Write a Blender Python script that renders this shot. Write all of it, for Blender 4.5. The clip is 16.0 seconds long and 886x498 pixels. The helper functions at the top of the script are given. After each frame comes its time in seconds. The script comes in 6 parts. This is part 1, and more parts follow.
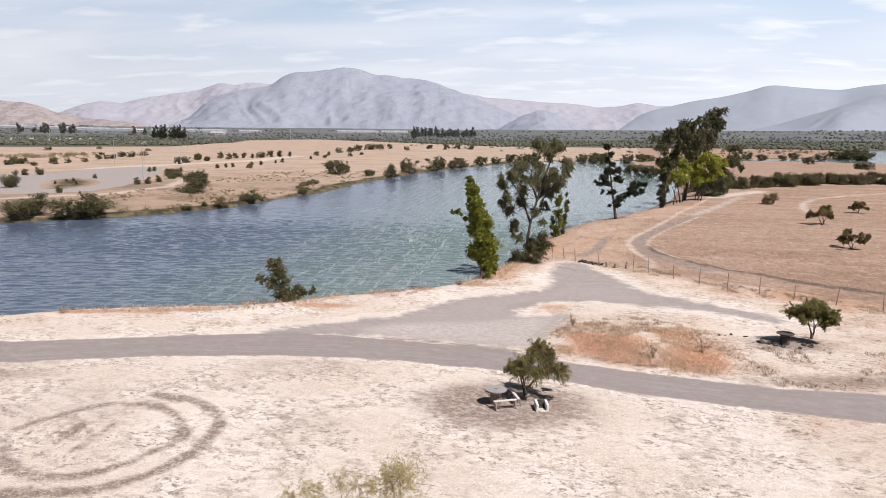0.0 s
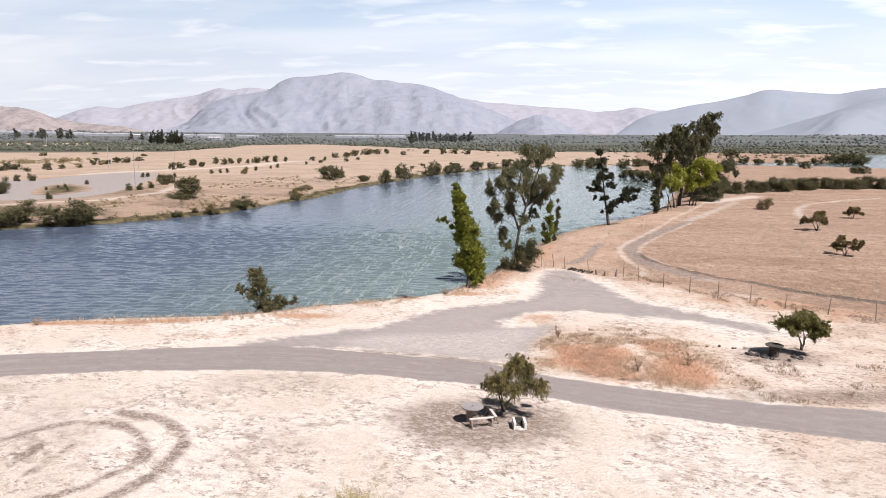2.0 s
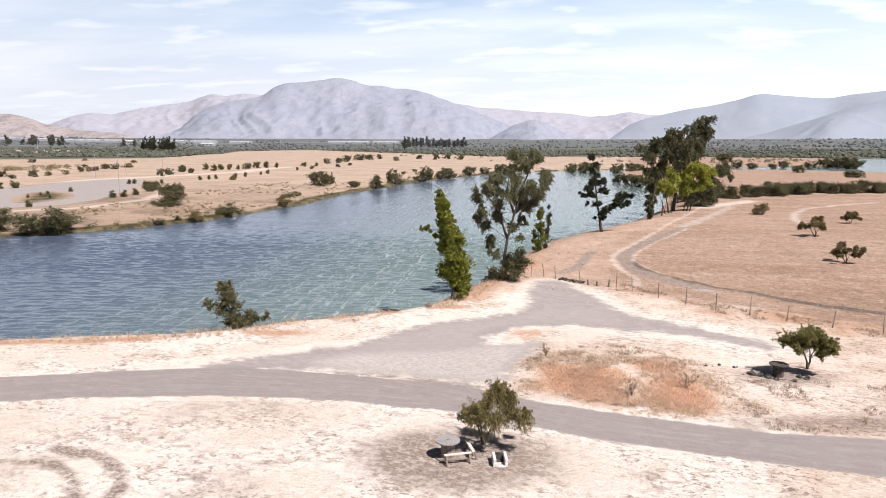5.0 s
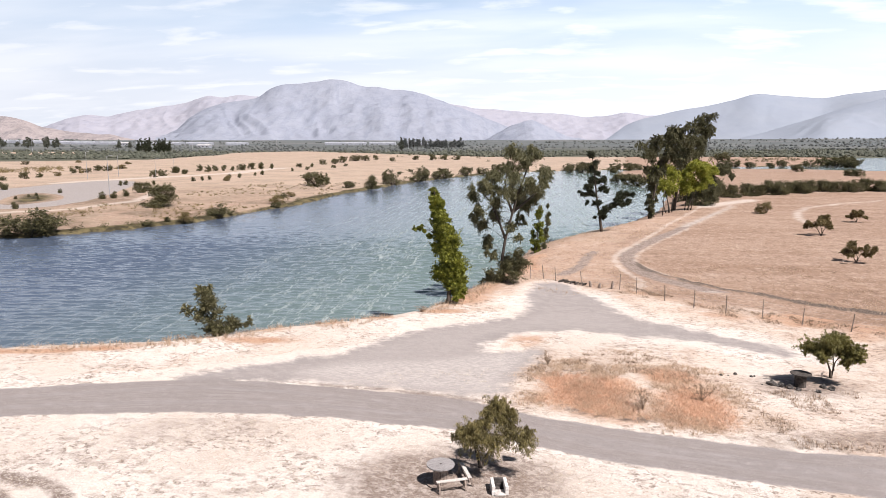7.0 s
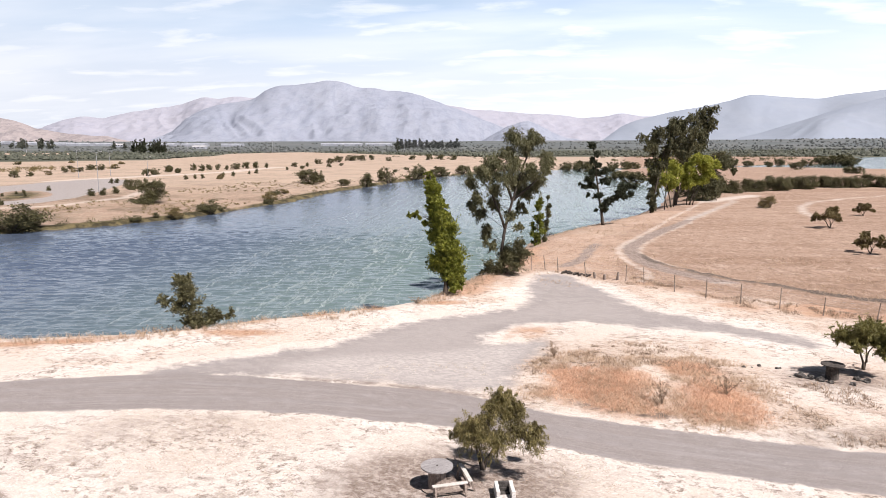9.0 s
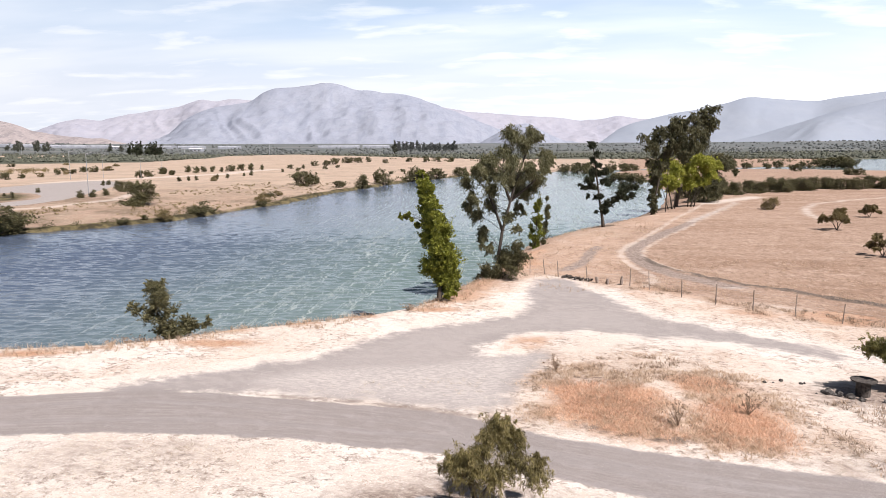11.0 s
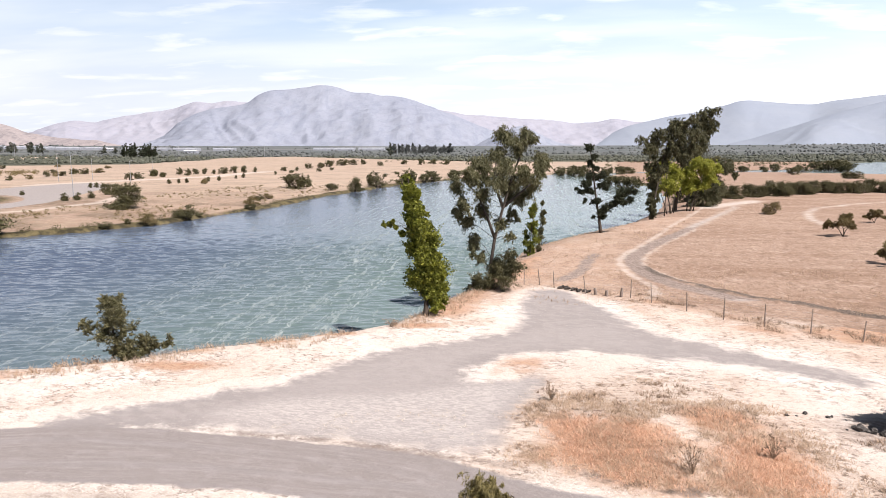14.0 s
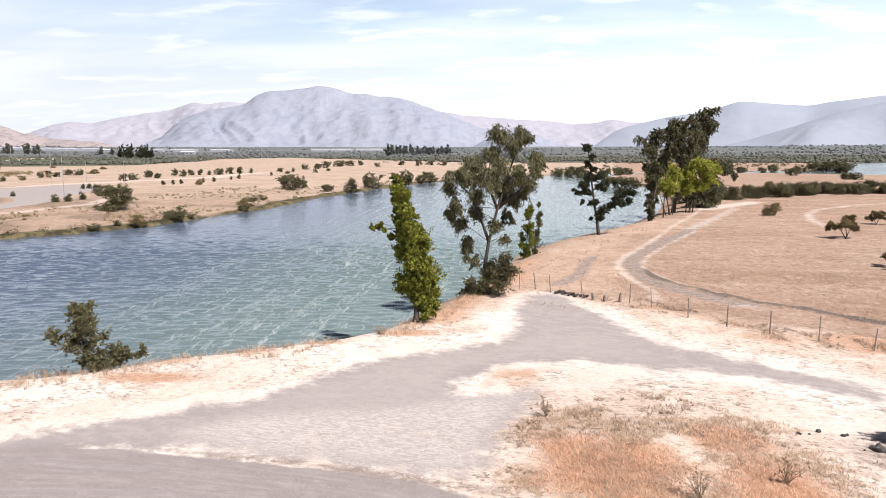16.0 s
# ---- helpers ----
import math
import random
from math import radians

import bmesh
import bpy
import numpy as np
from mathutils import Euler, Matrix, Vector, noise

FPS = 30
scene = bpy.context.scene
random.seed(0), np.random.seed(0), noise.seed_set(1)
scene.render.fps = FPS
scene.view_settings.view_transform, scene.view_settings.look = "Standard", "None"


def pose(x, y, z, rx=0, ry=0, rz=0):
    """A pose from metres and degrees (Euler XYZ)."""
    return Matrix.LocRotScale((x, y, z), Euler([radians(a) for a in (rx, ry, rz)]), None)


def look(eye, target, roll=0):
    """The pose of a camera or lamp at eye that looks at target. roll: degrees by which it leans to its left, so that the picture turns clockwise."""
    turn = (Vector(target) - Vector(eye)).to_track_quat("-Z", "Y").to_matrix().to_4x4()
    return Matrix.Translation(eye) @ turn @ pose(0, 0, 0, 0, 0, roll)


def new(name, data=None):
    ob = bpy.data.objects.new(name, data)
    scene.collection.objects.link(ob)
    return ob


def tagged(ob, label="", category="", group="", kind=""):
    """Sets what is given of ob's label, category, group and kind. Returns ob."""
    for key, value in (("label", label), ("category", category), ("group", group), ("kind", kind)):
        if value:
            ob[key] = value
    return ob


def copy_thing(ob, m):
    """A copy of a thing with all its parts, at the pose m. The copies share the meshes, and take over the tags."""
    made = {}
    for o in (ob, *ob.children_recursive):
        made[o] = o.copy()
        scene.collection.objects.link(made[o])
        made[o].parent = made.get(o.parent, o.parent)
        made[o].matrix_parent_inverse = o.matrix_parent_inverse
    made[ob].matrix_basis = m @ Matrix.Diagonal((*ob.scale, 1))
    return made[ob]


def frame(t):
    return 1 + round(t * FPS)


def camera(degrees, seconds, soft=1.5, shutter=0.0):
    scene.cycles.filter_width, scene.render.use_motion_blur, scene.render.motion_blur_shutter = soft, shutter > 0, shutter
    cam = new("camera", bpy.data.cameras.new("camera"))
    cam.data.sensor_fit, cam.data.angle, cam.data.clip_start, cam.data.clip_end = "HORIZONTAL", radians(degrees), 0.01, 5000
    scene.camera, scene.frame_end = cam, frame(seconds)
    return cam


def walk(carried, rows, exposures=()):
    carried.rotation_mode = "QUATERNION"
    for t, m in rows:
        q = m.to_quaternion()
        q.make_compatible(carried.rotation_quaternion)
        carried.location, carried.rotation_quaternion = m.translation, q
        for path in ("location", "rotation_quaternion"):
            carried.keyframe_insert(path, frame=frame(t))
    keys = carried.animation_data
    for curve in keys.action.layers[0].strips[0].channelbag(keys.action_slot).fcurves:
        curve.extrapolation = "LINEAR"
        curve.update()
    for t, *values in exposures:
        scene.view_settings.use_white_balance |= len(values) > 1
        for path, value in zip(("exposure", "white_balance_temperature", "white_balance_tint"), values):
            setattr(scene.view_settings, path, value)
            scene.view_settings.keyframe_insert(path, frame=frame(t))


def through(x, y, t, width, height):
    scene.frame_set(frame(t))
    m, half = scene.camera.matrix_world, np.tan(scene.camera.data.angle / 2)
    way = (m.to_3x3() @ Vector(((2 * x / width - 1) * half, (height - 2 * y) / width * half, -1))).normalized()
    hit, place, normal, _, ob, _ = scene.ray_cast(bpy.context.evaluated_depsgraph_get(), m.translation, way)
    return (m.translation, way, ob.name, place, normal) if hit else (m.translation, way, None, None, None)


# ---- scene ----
cam = camera(65.8, 16.0, soft=0.5)
PATH = [
    (0, (-1.304, -3.273, 12.689), (-1.361, -1.301, 12.358), 0.4),
    (0.5, (-0.972, -3.139, 12.725), (-1.028, -1.167, 12.398), 0.4),
    (1, (-0.646, -2.907, 12.796), (-0.702, -0.934, 12.472), 0.3),
    (1.5, (-0.435, -2.549, 12.825), (-0.489, -0.575, 12.504), 0.3),
    (2, (-0.239, -2.121, 12.864), (-0.291, -0.147, 12.546), 0.3),
    (2.5, (-0.035, -1.61, 12.917), (-0.086, 0.365, 12.601), 0.2),
    (3, (0.154, -1.114, 12.944), (0.106, 0.861, 12.631), 0.1),
    (3.5, (0.367, -0.565, 12.955), (0.321, 1.41, 12.644), 0.1),
    (4, (0.483, -0.037, 12.911), (0.441, 1.938, 12.603), 0.1),
    (6.5, (0.776, 3.244, 12.524), (0.746, 5.221, 12.224), -0.0),
    (7, (0.793, 4.108, 12.331), (0.765, 6.085, 12.031), -0.1),
    (7.5, (0.798, 4.934, 11.999), (0.772, 6.911, 11.7), -0.1),
    (8, (0.772, 5.781, 11.671), (0.75, 7.759, 11.374), -0.1),
    (8.5, (0.773, 6.517, 11.298), (0.752, 8.494, 11.001), -0.1),
    (9, (0.759, 7.165, 10.837), (0.741, 9.143, 10.541), -0.2),
    (11.5, (1.115, 10.863, 10.456), (1.106, 12.842, 10.169), -0.2),
    (12, (1.218, 11.474, 10.46), (1.211, 13.453, 10.175), -0.2),
    (12.5, (1.335, 12.072, 10.472), (1.329, 14.052, 10.188), -0.2),
    (13, (1.429, 12.673, 10.466), (1.425, 14.652, 10.182), -0.2),
    (13.5, (1.517, 13.284, 10.467), (1.516, 15.264, 10.184), -0.2),
    (14, (1.596, 13.808, 10.458), (1.597, 15.788, 10.176), -0.1),
    (14.5, (1.731, 14.364, 10.424), (1.733, 16.344, 10.143), -0.2),
    (15, (1.841, 14.833, 10.419), (1.845, 16.813, 10.139), -0.1),
    (15.5, (1.936, 15.295, 10.366), (1.941, 17.275, 10.087), -0.1),
    (16, (2.047, 15.783, 10.349), (2.054, 17.764, 10.07), -0.1),
]

walk(cam, [(t, look(e, g, r)) for t, e, g, r in PATH], [(0.0, 0.56, 6500, 13), (0.5, 0.58, 6500, 13), (1.0, 0.67, 6500, 13), (2.0, 0.71, 6500, 13), (3.5, 0.77, 6500, 13), (12.5, 0.85, 6500, 13), (16.0, 0.92, 6500, 13)])

# ---- light ----
SUN = Vector((0.41, -0.40, 0.82)).normalized()
sun = new("sun", bpy.data.lights.new("sun", "SUN"))
sun.data.energy, sun.data.angle, sun.data.color = 5.0, radians(0.53), (1.0, 0.95, 0.91)
sun.matrix_basis = look((60, -60, 120), Vector((60, -60, 120)) - SUN)

world = bpy.data.worlds.new("sky")
scene.world = world
world.use_nodes = True
wt = world.node_tree
bg = wt.nodes["Background"]
sky = wt.nodes.new("ShaderNodeTexSky")
sky.sky_type, sky.sun_disc = "NISHITA", False
sky.sun_elevation, sky.sun_rotation = math.asin(SUN.z), math.atan2(SUN.x, SUN.y)
sky.altitude, sky.air_density, sky.dust_density, sky.ozone_density = 700, 0.85, 0.4, 1.0


class Net:
    """A node tree with one-line nodes."""

    def __init__(self, tree):
        self.t = tree

    def node(self, kind, inputs=()):
        n = self.t.nodes.new(kind)
        for key, v in dict(inputs).items():
            if isinstance(v, bpy.types.NodeSocket):
                self.t.links.new(v, n.inputs[key])
            else:
                n.inputs[key].default_value = v
        return n

    def noise(self, vec, scale, detail=4.0, rough=0.55, distort=0.0):
        return self.node("ShaderNodeTexNoise", {"Vector": vec, "Scale": scale, "Detail": detail, "Roughness": rough, "Distortion": distort}).outputs["Fac"]

    def coord(self, kind="Object"):
        return self.node("ShaderNodeTexCoord").outputs[kind]

    def place(self, vec, scale=(1, 1, 1), turn=0.0):
        if turn:
            vec = self.node("ShaderNodeMapping", {"Vector": vec, "Rotation": (0, 0, turn)}).outputs[0]
        return self.node("ShaderNodeMapping", {"Vector": vec, "Scale": scale}).outputs[0]

    def calc(self, op, a, b=0.0, clamp=False):
        n = self.node("ShaderNodeMath", {0: a, 1: b})
        n.operation, n.use_clamp = op, clamp
        return n.outputs[0]

    def span(self, v, a, b, lo=0.0, hi=1.0, smooth=True):
        n = self.node("ShaderNodeMapRange", {"Value": v, "From Min": a, "From Max": b, "To Min": lo, "To Max": hi})
        n.interpolation_type = "SMOOTHSTEP" if smooth else "LINEAR"
        return n.outputs[0]

    def mix(self, fac, a, b, kind="MIX"):
        n = self.t.nodes.new("ShaderNodeMix")
        n.data_type, n.blend_type = "RGBA", kind
        for sock, v in ((n.inputs[0], fac), (n.inputs[6], a), (n.inputs[7], b)):
            if isinstance(v, bpy.types.NodeSocket):
                self.t.links.new(v, sock)
            else:
                sock.default_value = (*v, 1.0) if isinstance(v, tuple) else v
        return n.outputs[2]

    def attr(self, name):
        n = self.node("ShaderNodeAttribute")
        n.attribute_name = name
        return n.outputs["Fac"]

    def link(self, a, b):
        self.t.links.new(a, b)


# thin high cloud over a pale blue sky, whitening to the horizon
w = Net(wt)
way = w.coord("Generated")
xyz = w.node("ShaderNodeSeparateXYZ", {0: way})
up = w.calc("MAXIMUM", xyz.outputs[2], 0.015)
flat = w.node("ShaderNodeCombineXYZ", {0: w.calc("DIVIDE", xyz.outputs[0], w.calc("ADD", up, 0.12)), 1: w.calc("DIVIDE", xyz.outputs[1], w.calc("ADD", up, 0.12))}).outputs[0]
veil = w.noise(w.place(flat, (0.45, 1.0, 1), 0.2), 1.1, 5, 0.5, 0.3)
puff = w.noise(w.place(flat, (0.8, 1.5, 1), 0.1), 2.6, 6, 0.52, 0.25)
cloud = w.calc("MAXIMUM", w.calc("MULTIPLY", w.span(veil, 0.40, 0.68), 0.8), w.span(puff, 0.48, 0.70))
haze = w.span(xyz.outputs[2], 0.05, 0.22, 1.0, 0.0)
thin = w.span(xyz.outputs[2], 0.15, 0.36, 1.0, 0.0)
deep_sky = w.node("ShaderNodeVectorMath", {0: sky.outputs[0], 1: (0.5, 0.5, 0.5)})
deep_sky.operation = "MULTIPLY"
pale_sky = w.mix(w.calc("MULTIPLY", thin, 0.8), deep_sky.outputs[0], (8.0, 10.2, 12.9))
cover = w.calc("MULTIPLY", cloud, w.calc("ADD", w.calc("MULTIPLY", thin, 0.58), 0.06))
pale_sky = w.mix(w.calc("MULTIPLY", haze, 0.93), pale_sky, (10.0, 10.6, 11.5))
full_sky = w.mix(w.calc("MULTIPLY", cover, 0.97), pale_sky, (12.4, 12.7, 13.1))
side = w.node("ShaderNodeVectorMath", {0: full_sky, 1: (1, 1, 1)})
side.operation = "SCALE"
# brighter on the sun's side
w.link(w.span(xyz.outputs[0], -0.6, 0.6, 0.94, 1.16), side.inputs["Scale"])
w.link(side.outputs[0], bg.inputs["Color"])
bg.inputs["Strength"].default_value = 0.05


# ---- materials ----
def material(name, rough=0.9, spec=0.2):
    m = bpy.data.materials.new(name)
    m.use_nodes = True
    n = Net(m.node_tree)
    n.b = m.node_tree.nodes["Principled BSDF"]
    n.b.inputs["Roughness"].default_value = rough
    n.b.inputs["Specular IOR Level"].default_value = spec
    return m, n


def bump(n, height, strength, dist):
    n.link(n.node("ShaderNodeBump", {"Height": height, "Strength": strength, "Distance": dist}).outputs[0], n.b.inputs["Normal"])


def grained(name, dark, light, scale=6.0, rough=0.85, relief=0.3, stretch=(1, 1, 1), spec=0.25, metal=0.0):
    m, n = material(name, rough, spec)
    v = n.place(n.coord(), stretch)
    fine, broad = n.noise(v, scale, 6, 0.65), n.noise(v, scale * 0.17, 3)
    f = n.calc("ADD", n.calc("MULTIPLY", fine, 0.65), n.calc("MULTIPLY", broad, 0.35))
    n.link(n.mix(n.span(f, 0.36, 0.64), dark, light), n.b.inputs["Base Color"])
    n.b.inputs["Metallic"].default_value = metal
    bump(n, fine, relief, 0.02)
    return m


def foliage(name, dark, light, through=0.25):
    m, n = material(name, 0.6, 0.3)
    island = n.node("ShaderNodeNewGeometry").outputs["Random Per Island"]
    broad = n.noise(n.coord(), 0.9, 3)
    f = n.calc("ADD", n.calc("MULTIPLY", island, 0.5), n.calc("MULTIPLY", broad, 0.6))
    tone = n.mix(n.span(f, 0.2, 0.9), dark, light)
    n.link(tone, n.b.inputs["Base Color"])
    glow = n.node("ShaderNodeBsdfTranslucent", {"Color": tone})
    both = n.node("ShaderNodeMixShader", {0: through, 1: n.b.outputs[0], 2: glow.outputs[0]})
    n.link(both.outputs[0], m.node_tree.nodes["Material Output"].inputs[0])
    return m


def ground_material():
    m, n = material("dry_ground", 0.95, 0.1)
    p = n.coord()
    fine = n.noise(p, 9.0, 5, 0.7)
    grain = n.noise(p, 34.0, 3, 0.7)
    mid = n.noise(n.place(p, (1, 1.5, 1), 0.5), 1.3, 5, 0.62, 0.3)
    broad = n.noise(p, 0.14, 4, 0.55)
    wander = n.noise(p, 0.55, 4, 0.6)
    lump = n.noise(n.place(p, (1.0, 1.3, 1), 0.4), 4.2, 2, 0.5)
    tuft = n.noise(n.place(p, (1.0, 2.6, 1), 0.35), 3.4, 6, 0.72, 0.5)
    # straw, bleached almost white where it was trodden, mottled with brown stubble
    mottle = n.noise(n.place(p, (1.0, 1.25, 1), 0.3), 3.1, 7, 0.72, 0.4)
    speck = n.noise(n.place(p, (1.0, 1.5, 1), -0.3), 13.0, 5, 0.75)
    thick = n.noise(p, 0.28, 4, 0.6)
    straw = n.mix(n.span(broad, 0.36, 0.62), (0.497, 0.429, 0.374), (0.581, 0.523, 0.476))
    straw = n.mix(n.calc("MULTIPLY", n.calc("MULTIPLY", n.span(mid, 0.46, 0.62), n.span(thick, 0.40, 0.60, 0.25, 1.0)), 0.7), straw, (0.295, 0.245, 0.206))
    straw = n.mix(n.calc("MULTIPLY", n.span(mottle, 0.51, 0.61), n.span(thick, 0.42, 0.58, 0.15, 0.85)), straw, (0.162, 0.120, 0.094))
    straw = n.mix(n.calc("MULTIPLY", n.span(speck, 0.55, 0.65), n.span(thick, 0.40, 0.60, 0.25, 0.6)), straw, (0.198, 0.158, 0.129))
    straw = n.mix(n.calc("MULTIPLY", n.span(speck, 0.47, 0.37), 0.8), straw, (0.685, 0.632, 0.585))
    # ochre standing grass
    ochre = n.mix(n.span(mid, 0.34, 0.66), (0.355, 0.200, 0.128), (0.408, 0.272, 0.189))
    ochre = n.mix(n.calc("MULTIPLY", n.span(mottle, 0.48, 0.62), 0.8), ochre, (0.227, 0.136, 0.090))
    ochre = n.mix(n.calc("MULTIPLY", n.span(speck, 0.48, 0.36), 0.7), ochre, (0.470, 0.364, 0.279))
    # field beyond the fence and over the water
    band = n.noise(n.place(p, (0.05, 0.22, 1), 0.15), 1.0, 5, 0.6)
    stub = n.noise(n.place(p, (1.3, 0.75, 1), 0.1), 1.9, 10, 0.80, 0.5)
    field = n.mix(n.span(band, 0.35, 0.65), (0.243, 0.161, 0.115), (0.305, 0.215, 0.162))
    field = n.mix(n.calc("MULTIPLY", n.span(stub, 0.515, 0.60), 0.5), field, (0.116, 0.077, 0.058))
    field = n.mix(n.calc("MULTIPLY", n.span(stub, 0.47, 0.38), 0.5), field, (0.405, 0.314, 0.250))
    field = n.mix(n.calc("MULTIPLY", n.span(mottle, 0.51, 0.60), 0.45), field, (0.187, 0.129, 0.101))
    worn = n.noise(p, 0.32, 3, 0.5, 0.6)
    field = n.mix(n.calc("MULTIPLY", n.span(n.calc("ABSOLUTE", n.calc("SUBTRACT", worn, 0.5)), 0.004, 0.016, 1, 0), n.span(thick, 0.45, 0.6, 0.0, 0.3)), field, (0.498, 0.407, 0.339))
    over = n.span(n.attr("far_side"), -0.5, 0.5)
    weed = n.noise(n.place(p, (0.30, 0.14, 1), 0.2), 1.0, 10, 0.80)
    field = n.mix(n.calc("MULTIPLY", over, n.span(weed, 0.42, 0.56, 0.2, 0.95)), field, n.mix(n.span(n.noise(p, 0.05, 5, 0.6), 0.40, 0.60), (0.264, 0.200, 0.149), (0.125, 0.093, 0.066)))
    clod = n.noise(n.place(p, (1.0, 0.7, 1), 0.2), 0.95, 9, 0.78, 0.4)
    clump = n.span(clod, 0.53, 0.61)
    fleck = n.span(clod, 0.46, 0.38)
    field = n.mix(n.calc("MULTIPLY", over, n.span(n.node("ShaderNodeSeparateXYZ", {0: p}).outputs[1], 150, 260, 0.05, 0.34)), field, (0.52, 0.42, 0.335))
    field = n.mix(n.calc("MULTIPLY", clump, n.span(over, 0, 1, 0.55, 0.3)), field, (0.155, 0.102, 0.074))
    field = n.mix(n.calc("MULTIPLY", fleck, 0.35), field, (0.451, 0.352, 0.283))
    # grey gravel
    gravel = n.mix(n.span(grain, 0.35, 0.68), (0.167, 0.145, 0.137), (0.264, 0.233, 0.219))
    lane = n.node("ShaderNodeMath", {0: n.calc("MULTIPLY", n.attr("gravel"), 4.6)})
    lane.operation = "COSINE"
    gravel = n.mix(n.calc("MULTIPLY", n.span(n.calc("ADD", lane.outputs[0], n.calc("MULTIPLY", mid, 1.2)), 0.4, 1.8), n.span(n.attr("stony"), -3.0, -1.2, 0.5, 0.0)), gravel, (0.228, 0.207, 0.201))
    gravel = n.mix(n.calc("MULTIPLY", n.span(speck, 0.52, 0.62), 0.6), gravel, (0.151, 0.134, 0.129))
    gravel = n.mix(n.calc("MULTIPLY", n.span(mid, 0.46, 0.66), 0.22), gravel, (0.300, 0.276, 0.269))
    along = n.node("ShaderNodeCombineXYZ", {0: n.calc("MULTIPLY", n.attr("gravel"), 3.2), 1: n.calc("MULTIPLY", n.node("ShaderNodeSeparateXYZ", {0: p}).outputs[0], 0.16)}).outputs[0]
    on_road = n.span(n.attr("lane"), 0.0, 0.6)
    gravel = n.mix(n.calc("MULTIPLY", n.span(n.attr("lane"), -0.8, 0.1, 1, 0), 0.30), gravel, n.mix(n.span(mid, 0.40, 0.62), (0.42, 0.385, 0.365), (0.27, 0.246, 0.235)))
    stripe = n.noise(along, 1.6, 5, 0.7, 0.2)
    gravel = n.mix(n.calc("MULTIPLY", n.span(stripe, 0.50, 0.64), n.calc("MULTIPLY", on_road, 0.22)), gravel, (0.327, 0.299, 0.290))
    gravel = n.mix(n.calc("MULTIPLY", n.span(stripe, 0.46, 0.36), n.calc("MULTIPLY", on_road, 0.20)), gravel, (0.151, 0.134, 0.129))
    gravel = n.mix(n.calc("MULTIPLY", n.span(n.node("ShaderNodeTexVoronoi", {"Vector": p, "Scale": 8.0}).outputs["Distance"], 0.0, 0.22, 1, 0), 0.35), gravel, (0.564, 0.525, 0.496))
    gravel = n.mix(n.calc("MULTIPLY", n.span(n.calc("ADD", n.attr("stony"), n.calc("ADD", n.calc("MULTIPLY", n.calc("SUBTRACT", mid, 0.5), 1.6), n.calc("MULTIPLY", n.calc("SUBTRACT", speck, 0.5), 3.5))), -0.6, 1.5), 0.46), gravel, n.mix(n.span(tuft, 0.38, 0.60), (0.55, 0.50, 0.46), (0.31, 0.285, 0.27)))
    dirt = n.mix(n.span(fine, 0.35, 0.65), (0.17, 0.13, 0.11), (0.33, 0.27, 0.23))
    pale = n.mix(n.span(fine, 0.3, 0.7), (0.478, 0.425, 0.378), (0.564, 0.520, 0.474))
    bank = n.mix(n.span(n.noise(p, 0.4, 5, 0.7), 0.4, 0.62), (0.035, 0.03, 0.018), (0.125, 0.102, 0.054))
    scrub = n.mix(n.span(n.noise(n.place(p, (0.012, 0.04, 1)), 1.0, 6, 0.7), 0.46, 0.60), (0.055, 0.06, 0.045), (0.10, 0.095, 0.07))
    # farther off the plain turns a paler grey: haze put into its colour
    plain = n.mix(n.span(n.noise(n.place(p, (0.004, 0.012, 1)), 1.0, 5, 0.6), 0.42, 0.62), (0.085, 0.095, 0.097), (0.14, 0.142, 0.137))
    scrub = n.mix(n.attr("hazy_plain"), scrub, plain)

    # cream and tan trodden grass, brown tufts in it
    tan = n.mix(n.span(n.calc("ADD", n.calc("MULTIPLY", tuft, 0.5), n.calc("MULTIPLY", thick, 0.5)), 0.38, 0.60), (0.534, 0.456, 0.392), (0.386, 0.285, 0.218))
    tan = n.mix(n.calc("MULTIPLY", n.span(mottle, 0.525, 0.60), n.span(thick, 0.36, 0.58, 0.4, 1.0)), tan, (0.165, 0.113, 0.084))
    tan = n.mix(n.calc("MULTIPLY", n.span(speck, 0.46, 0.35), 0.7), tan, (0.520, 0.456, 0.395))
    tan = n.mix(n.calc("MULTIPLY", clump, 0.5), tan, (0.232, 0.153, 0.108))
    beyond = n.span(n.node("ShaderNodeSeparateXYZ", {0: p}).outputs[1], 59, 66)
    tan = n.mix(n.calc("MULTIPLY", beyond, n.span(mid, 0.30, 0.60, 0.3, 0.8)), tan, n.mix(0.45, ochre, field))
    bed = n.mix(n.span(tuft, 0.40, 0.60), (0.157, 0.125, 0.108), (0.313, 0.252, 0.218))
    bed = n.mix(n.calc("MULTIPLY", n.span(mottle, 0.50, 0.60), 0.6), bed, (0.092, 0.074, 0.068))

    def mask(name, soft=0.25, wobble=0.9):
        v = n.calc("ADD", n.attr(name), n.calc("MULTIPLY", n.calc("SUBTRACT", n.calc("ADD", n.calc("MULTIPLY", wander, 0.45), n.calc("ADD", n.calc("MULTIPLY", mid, 0.35), n.calc("MULTIPLY", fine, 0.2))), 0.5), wobble))
        return n.span(v, -soft, soft)

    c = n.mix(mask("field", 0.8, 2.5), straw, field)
    c = n.mix(n.calc("MULTIPLY", mask("tan", 1.2, 4.5), 0.85), c, tan)
    c = n.mix(n.calc("MULTIPLY", mask("bed", 0.3, 1.6), 0.9), c, bed)
    c = n.mix(n.calc("MULTIPLY", mask("pale", 0.7, 3.2), n.span(over, 0, 1, 0.6, 0.45)), c, n.mix(0.35, pale, straw))
